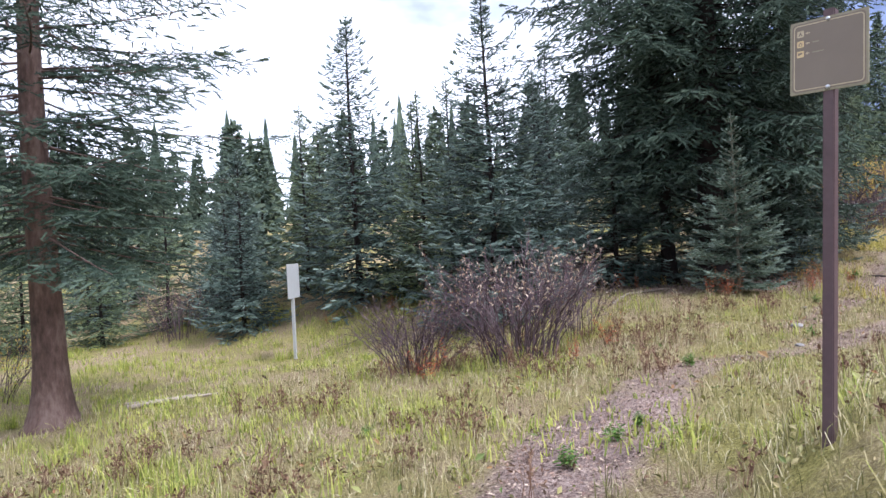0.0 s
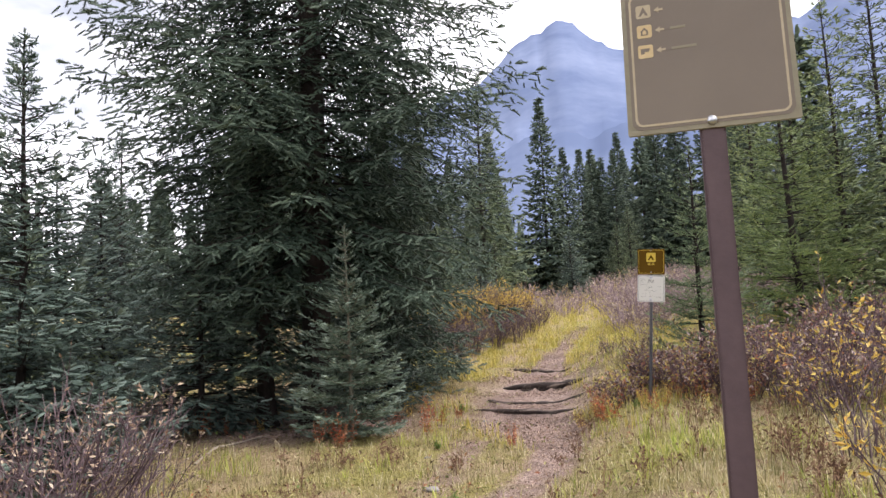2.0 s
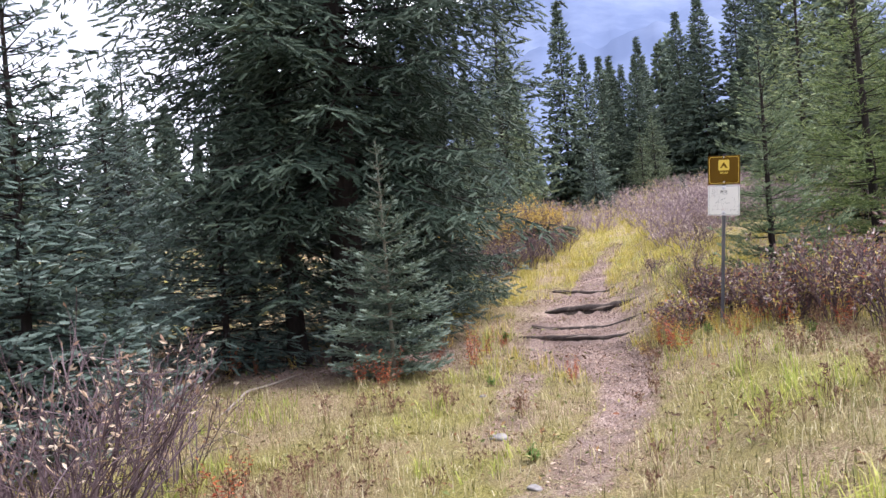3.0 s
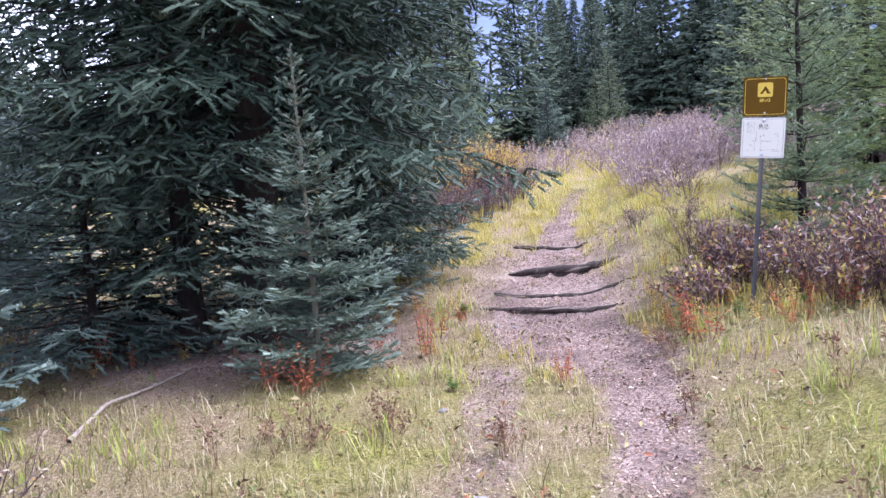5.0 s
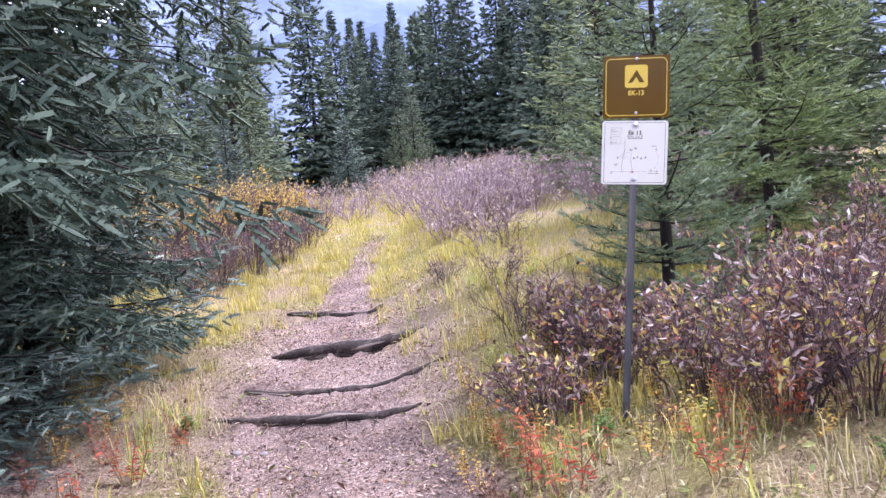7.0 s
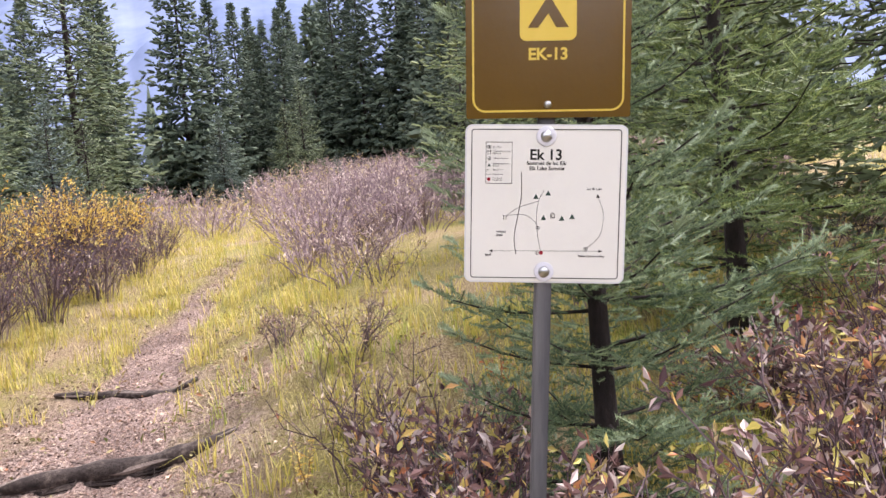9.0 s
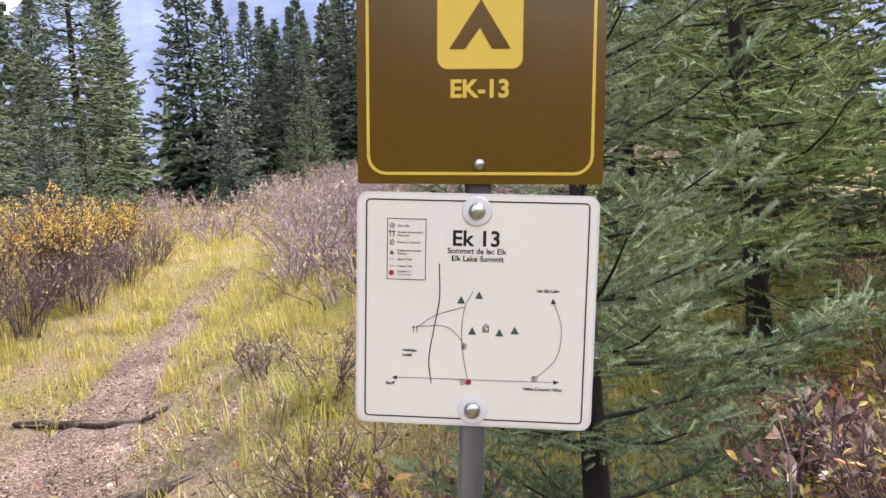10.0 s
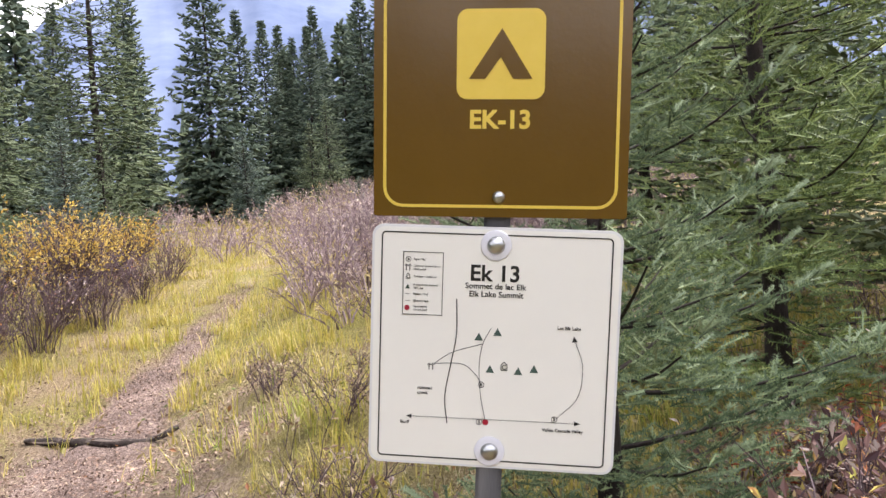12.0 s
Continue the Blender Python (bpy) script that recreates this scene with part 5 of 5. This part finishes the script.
def sign_pose(centre, right, up):
    """Local x along the plate, z up the plate, y away from the reader."""
    x = Vector(right).normalized()
    z = (Vector(up) - x * Vector(up).dot(x)).normalized()
    y = z.cross(x)
    return Matrix.Translation(centre) @ Matrix((x, y, z)).transposed().to_4x4()


def campsite_sign():
    ob = thing("campsite_sign", sign_pose((6.787, 8.126, 2.208), (0.155, -0.256, -0.031), (-0.004, -0.033, 0.30)), "brown campsite sign over a white map plate on a grey post", "sign")
    part("post", post_mesh(0.032, 0.03, -1.32, 0.46, 0.004), MAT["post_grey"], ob, "weathered grey post")
    # lower white map plate
    plate = part("map_plate", slab(rounded(0.300, 0.296, 0.014), 0, 0.003), MAT["plate_rim"], ob, "white map plate with rounded corners")
    part("plate_face", slab(rounded(0.294, 0.290, 0.012), -0.0007, 0.0005), MAT["plate_white"], plate)
    part("border_line", ring(0.277, 0.279, 0.006, 0.0016, -0.0013, -0.0002), MAT["ink"], plate)
    y0, y1, yt = -0.0014, -0.0003, -0.0012
    lettering("title", "Ek 13", 0.027, 0.0, 0.0915, yt, MAT["ink"], plate, bold=0.0006)
    lettering("subtitle", "Sommet de lac Elk", 0.0098, 0.001, 0.0765, yt, MAT["ink"], plate, bold=0.00012)
    lettering("subtitle", "Elk Lake Summit", 0.0098, 0.002, 0.0668, yt, MAT["ink"], plate, bold=0.00012)
    part("legend_frame", slab([(-0.1115, 0.1155), (-0.0625, 0.1155), (-0.0625, 0.0385), (-0.1115, 0.0385)], y0, y1, [(-0.1108, 0.1148), (-0.0632, 0.1148), (-0.0632, 0.0392), (-0.1108, 0.0392)]), MAT["ink"], plate)
    rows = [(0.1065, "Signe / Sign", ""), (0.0965, "Cachette de nourriture", "Food cache"), (0.0855, "Toilettes / Outhouse", ""), (0.0735, "Emplacement de tente", "Tent site"), (0.064, "Sentier / Trail", ""), (0.0555, "Chemin / Path", ""), (0.047, "Vous êtes ici", "You are here")]
    for z, a, b in rows:
        lettering("legend_text", a, 0.0036, -0.0985, z + (0.0018 if b else 0), yt, MAT["ink"], plate, "LEFT", stretch=0.92)
        if b:
            lettering("legend_text", b, 0.0036, -0.0985, z - 0.0022, yt, MAT["ink"], plate, "LEFT", stretch=0.92)
    disc = [(math.cos(k * 0.3927), math.sin(k * 0.3927)) for k in range(16)]

    def spot(name, x, z, r, mat, hollow=0.0):
        out = [(x + r * c, z + r * s) for c, s in disc]
        hole = [(x + hollow * c, z + hollow * s) for c, s in disc] if hollow else None
        part(name, slab(out, y0, y1, hole), mat, plate)

    def tent(x, z, r):
        part("tent_mark", slab([(x - r, z - r * 0.85), (x + r, z - r * 0.85), (x, z + r)], y0, y1), MAT["ink_green"], plate)

    def hut(x, z, r):
        part("hut_mark", slab([(x - r, z - r * 1.2), (x + r, z - r * 1.2), (x + r, z + r * 0.6), (x, z + r * 1.5), (x - r, z + r * 0.6)], y0, y1,
                              [(x - r * 0.8, z - r), (x + r * 0.8, z - r), (x + r * 0.8, z + r * 0.5), (x, z + r * 1.2), (x - r * 0.8, z + r * 0.5)]), MAT["ink"], plate)
        lettering("hut_letter", "C", r * 2.0, x, z - r * 0.25, yt, MAT["ink"], plate, bold=0.0001)

    def food(x, z):
        for dx in (-0.0022, 0.0022):
            part("cache_mark", stroke([(x + dx, z - 0.004), (x + dx, z + 0.003)], 0.0004, y0, y1), MAT["ink"], plate)
            part("cache_mark", stroke([(x + dx - 0.0018, z + 0.0018), (x + dx, z + 0.004), (x + dx + 0.0018, z + 0.0018)], 0.0004, y0, y1), MAT["ink"], plate)

    spot("legend_ring", -0.1052, 0.1062, 0.0033, MAT["ink"], 0.0027)
    spot("legend_dot", -0.1052, 0.1062, 0.0012, MAT["ink"])
    food(-0.1055, 0.0962)
    hut(-0.1053, 0.0853, 0.0026)
    tent(-0.1055, 0.0728, 0.003)
    part("legend_line", stroke([(-0.1082, 0.064), (-0.1025, 0.064)], 0.00055, y0, y1, 0.002), MAT["ink"], plate)
    part("legend_line", stroke([(-0.1085, 0.0555), (-0.1022, 0.0555)], 0.0003, y0, y1), MAT["ink_grey"], plate)
    spot("here_mark", -0.1057, 0.0468, 0.0033, MAT["ink_red"])
    part("river_line", stroke(smooth_line([(-0.0453, 0.060), (-0.0443, 0.017), (-0.0498, -0.018), (-0.0565, -0.061), (-0.0529, -0.094)]), 0.0006, y0, y1), MAT["ink"], plate)
    part("path_line", stroke(smooth_line([(-0.0024, 0.026), (-0.0122, 0.006), (-0.0156, -0.023), (-0.0128, -0.058), (-0.0065, -0.087)]), 0.0004, y0, y1), MAT["ink_grey"], plate)
    part("path_line", stroke(smooth_line([(-0.0129, 0.006), (-0.048, -0.0055), (-0.0707, -0.0205)]), 0.0004, y0, y1), MAT["ink_grey"], plate)
    part("path_line", stroke(smooth_line([(-0.0707, -0.0205), (-0.0372, -0.0196), (-0.021, -0.0307), (-0.0135, -0.041)]), 0.0004, y0, y1), MAT["ink_grey"], plate)
    for x, z in ((-0.0172, 0.0147), (0.0053, 0.0213), (-0.0025, -0.0245), (0.0317, -0.0255), (0.0506, -0.0220)):
        tent(x, z, 0.0052)
    hut(0.0145, -0.0205, 0.0040)
    food(-0.0745, -0.0245)
    for x, z in ((-0.0124, -0.0442), (-0.0136, -0.0908), (0.0771, -0.0828)):
        spot("sign_ring", x, z, 0.0037, MAT["ink"], 0.0031)
        lettering("ring_letter", "S", 0.005, x, z, yt, MAT["ink"], plate, bold=0.0002)
    spot("here_mark", -0.0058, -0.0906, 0.0037, MAT["ink_red"])
    part("trail_line", stroke([(-0.098, -0.0878), (0.102, -0.0866)], 0.0006, y0, y1, 0.0019), MAT["ink"], plate)
    part("arrow_head", slab([(-0.1035, -0.088), (-0.097, -0.0852), (-0.097, -0.0906)], y0, y1), MAT["ink"], plate)
    part("arrow_head", slab([(0.1085, -0.0865), (0.101, -0.0837), (0.101, -0.0893)], y0, y1), MAT["ink"], plate)
    part("trail_line", stroke(smooth_line([(0.0985, 0.014), (0.1085, -0.017), (0.1035, -0.055), (0.0795, -0.0815)], 40), 0.0006, y0, y1, 0.0018), MAT["ink"], plate)
    part("arrow_head", slab([(0.0968, 0.0205), (0.0944, 0.0128), (0.1012, 0.0138)], y0, y1), MAT["ink"], plate)
    lettering("place_name", "Lac Elk Lake", 0.0056, 0.0905, 0.0295, yt, MAT["ink"], plate, bold=0.0001)
    lettering("place_name", "Vallée Cascade Valley", 0.0056, 0.0875, -0.0962, yt, MAT["ink"], plate, bold=0.0001)
    lettering("place_name", "Banff", 0.0056, -0.1055, -0.0955, yt, MAT["ink"], plate, bold=0.0001)
    lettering("place_name", "ruisseau", 0.0056, -0.0905, -0.0515, yt, MAT["ink"], plate, "LEFT", bold=0.0001)
    lettering("place_name", "creek", 0.0056, -0.0905, -0.0578, yt, MAT["ink"], plate, "LEFT", bold=0.0001)
    for z in (0.1265, -0.1265):
        washer = part("washer", dome(0.0185, 0.0012, 0.0015, -0.001, 0.0, z, 28), MAT["washer"], plate, "white nylon washer", True)
        part("bolt", dome(0.0108, 0.0065, 0.001, -0.0028, 0.0, z, 24), MAT["steel"], washer, "domed steel bolt", True)
    # upper brown plate, set a little proud of the post
    upper = part("camp_plate", slab(rounded(0.300, 0.284, 0.004), -0.001, 0.002), MAT["plate_brown"], ob, "glossy brown plate with yellow border")
    part("border_line", ring(0.277, 0.262, 0.024, 0.0036, -0.0018, -0.0005), MAT["sign_yellow"], upper)
    part("icon_panel", slab(rounded(0.103, 0.104, 0.013), -0.0018, -0.0005), MAT["sign_yellow"], upper).location = (0, 0, 0.0485)
    part("tent_glyph", slab([(-0.037, 0.020), (-0.018, 0.020), (0.0, 0.045), (0.0145, 0.020), (0.037, 0.020), (0.001, 0.078)], -0.0025, -0.0012), MAT["plate_brown"], upper)
    lettering("sign_code", "EK-13", 0.0295, 0.0, -0.028, -0.0016, MAT["sign_yellow"], upper, bold=0.0009)
    for z in (-0.118, 0.128):
        part("bolt", dome(0.0072, 0.0045, 0.001, -0.001, 0.0, z, 20), MAT["steel"], upper, "domed steel bolt", True)
    upper.matrix_basis = Matrix.Translation((-0.001, -0.002, 0.302)) @ Matrix.Rotation(radians(-1.0), 4, "Y")


def trail_sign():
    ob = thing("trail_sign", sign_pose((1.596, 3.037, 2.245), (0.1965, -0.2265, -0.004), (0.0135, 0.0245, 0.302)), "faded brown trail sign with cream border on a brown post", "sign")
    part("post", post_mesh(0.045, 0.045, -2.0, 0.185, 0.004), MAT["post_brown"], ob, "brown painted steel post")
    plate = part("plate", slab(rounded(0.304, 0.304, 0.004), 0, 0.006), MAT["cream_edge"], ob, "faded brown plate")
    part("face", slab(rounded(0.286, 0.286, 0.016), -0.0008, 0.0005), MAT["plate_faded"], plate)
    part("border_line", ring(0.274, 0.274, 0.016, 0.0042, -0.0014, -0.0003), MAT["cream"], plate)
    for k, z in enumerate((0.100, 0.058, 0.016)):
        part("icon_panel", slab(rounded(0.028, 0.027, 0.004), -0.0015, -0.0004), MAT["icon_tan" if k else "cream"], plate).location = (-0.110, 0, z)
        if k == 0:
            part("tent_glyph", slab([(-0.119, 0.091), (-0.1145, 0.091), (-0.110, 0.098), (-0.1055, 0.091), (-0.101, 0.091), (-0.110, 0.110)], -0.0021, -0.001), MAT["plate_faded"], plate)
        elif k == 1:
            part("hut_glyph", slab([(-0.117, 0.050), (-0.103, 0.050), (-0.103, 0.059), (-0.110, 0.066), (-0.117, 0.059)], -0.0021, -0.001, [(-0.1135, 0.0515), (-0.1065, 0.0515), (-0.1065, 0.058), (-0.110, 0.0615), (-0.1135, 0.058)]), MAT["plate_faded"], plate)
        else:
            part("horse_glyph", slab([(-0.119, 0.011), (-0.112, 0.011), (-0.112, 0.015), (-0.104, 0.015), (-0.102, 0.019), (-0.102, 0.022), (-0.119, 0.022)], -0.0021, -0.001), MAT["plate_faded"], plate)
        part("arrow_mark", slab([(-0.090, z), (-0.081, z + 0.006), (-0.081, z + 0.002), (-0.073, z + 0.002), (-0.073, z - 0.002), (-0.081, z - 0.002), (-0.081, z - 0.006)], -0.0015, -0.0004), MAT["cream"], plate)
        if k:
            part("text_bar", slab(rounded(0.028 + 0.018 * (k - 1), 0.005, 0.001), -0.0015, -0.0004), MAT["cream_edge"], plate).location = (-0.048 + 0.009 * (k - 1), 0, z)
    for z in (0.141, -0.138):
        part("bolt", dome(0.009, 0.004, 0.002, -0.0008, 0.0, z), MAT["steel"], plate, "steel bolt head", True)


def marker_sign():
    """The white plate seen on edge across the clearing."""
    ob = thing("marker_sign", put(-2.2, 10.93, 0, radians(80)), "white metal marker plate on a slim pale post", "sign")
    part("post", post_mesh(0.05, 0.04, -0.2, 1.34, 0.0), MAT["metal_white"], ob, "pale metal post")
    part("plate", slab(rounded(0.46, 0.5, 0.02), -0.006, 0.0), MAT["metal_white"], ob).location = (0, 0, 1.14)
    for z in (1.32, 0.96):
        part("bolt", dome(0.009, 0.004, 0.002, -0.006, 0.0, z), MAT["steel"], ob, "steel bolt head", True)


campsite_sign()
trail_sign()
marker_sign()


# --- small things on the ground ---
def stone(x, y, size, seed):
    bm = bmesh.new()
    bmesh.ops.create_icosphere(bm, subdivisions=3, radius=1.0)
    for v in bm.verts:
        k = 1 + 0.28 * noise.noise(v.co * 1.3 + Vector((seed, 0, 0))) + 0.08 * noise.noise(v.co * 4 + Vector((0, seed, 0)))
        v.co = Vector((v.co.x * size * k, v.co.y * size * 0.75 * k, v.co.z * size * 0.4 * k))
    ob = part("stone", bm, MAT["stone"], None, "", True)
    ob.matrix_basis = put(x, y, -size * 0.12, seed)
    tagged(ob, "small flat grey stone half sunk in the grass", "stone", "stones beside the trail")


for k, (x, y, s) in enumerate([(3.55, 7.6, 0.07), (3.1, 6.6, 0.05), (4.2, 8.8, 0.04), (6.1, 10.6, 0.035), (6.2, 10.45, 0.03), (7.0, 9.2, 0.04)]):
    stone(x, y, s, 1.7 * k)


def dead_branch(points, radius, label):
    c = Cloud()
    pts = [(x, y, float(land(x, y)) + dz) for x, y, dz in points]
    c.tube(smooth3(pts), np.linspace(radius, radius * 0.4, 20), 8)
    tagged(new("dead_branch", c.mesh("dead_branch", MAT["log"], True)), label, "branch")


def smooth3(points, n=20):
    p = np.array(points, float)
    t = np.linspace(0, 1, len(p))
    return np.stack([np.interp(np.linspace(0, 1, n), t, p[:, k]) for k in range(3)], 1)


dead_branch([(-3.4, 7.9, 0.03), (-2.9, 7.95, 0.04), (-2.5, 8.1, 0.02)], 0.03, "bleached dead branch lying beside the trunk")
dead_branch([(-3.5, 8.1, 0.03), (-3.2, 8.15, 0.03), (-2.75, 8.3, 0.02)], 0.022, "thin bleached stick lying in the grass")
dead_branch([(2.2, 9.9, 0.02), (2.5, 10.3, 0.04), (2.8, 10.5, 0.02), (3.3, 11.0, 0.01)], 0.017, "grey dead branch lying under the large spruce")
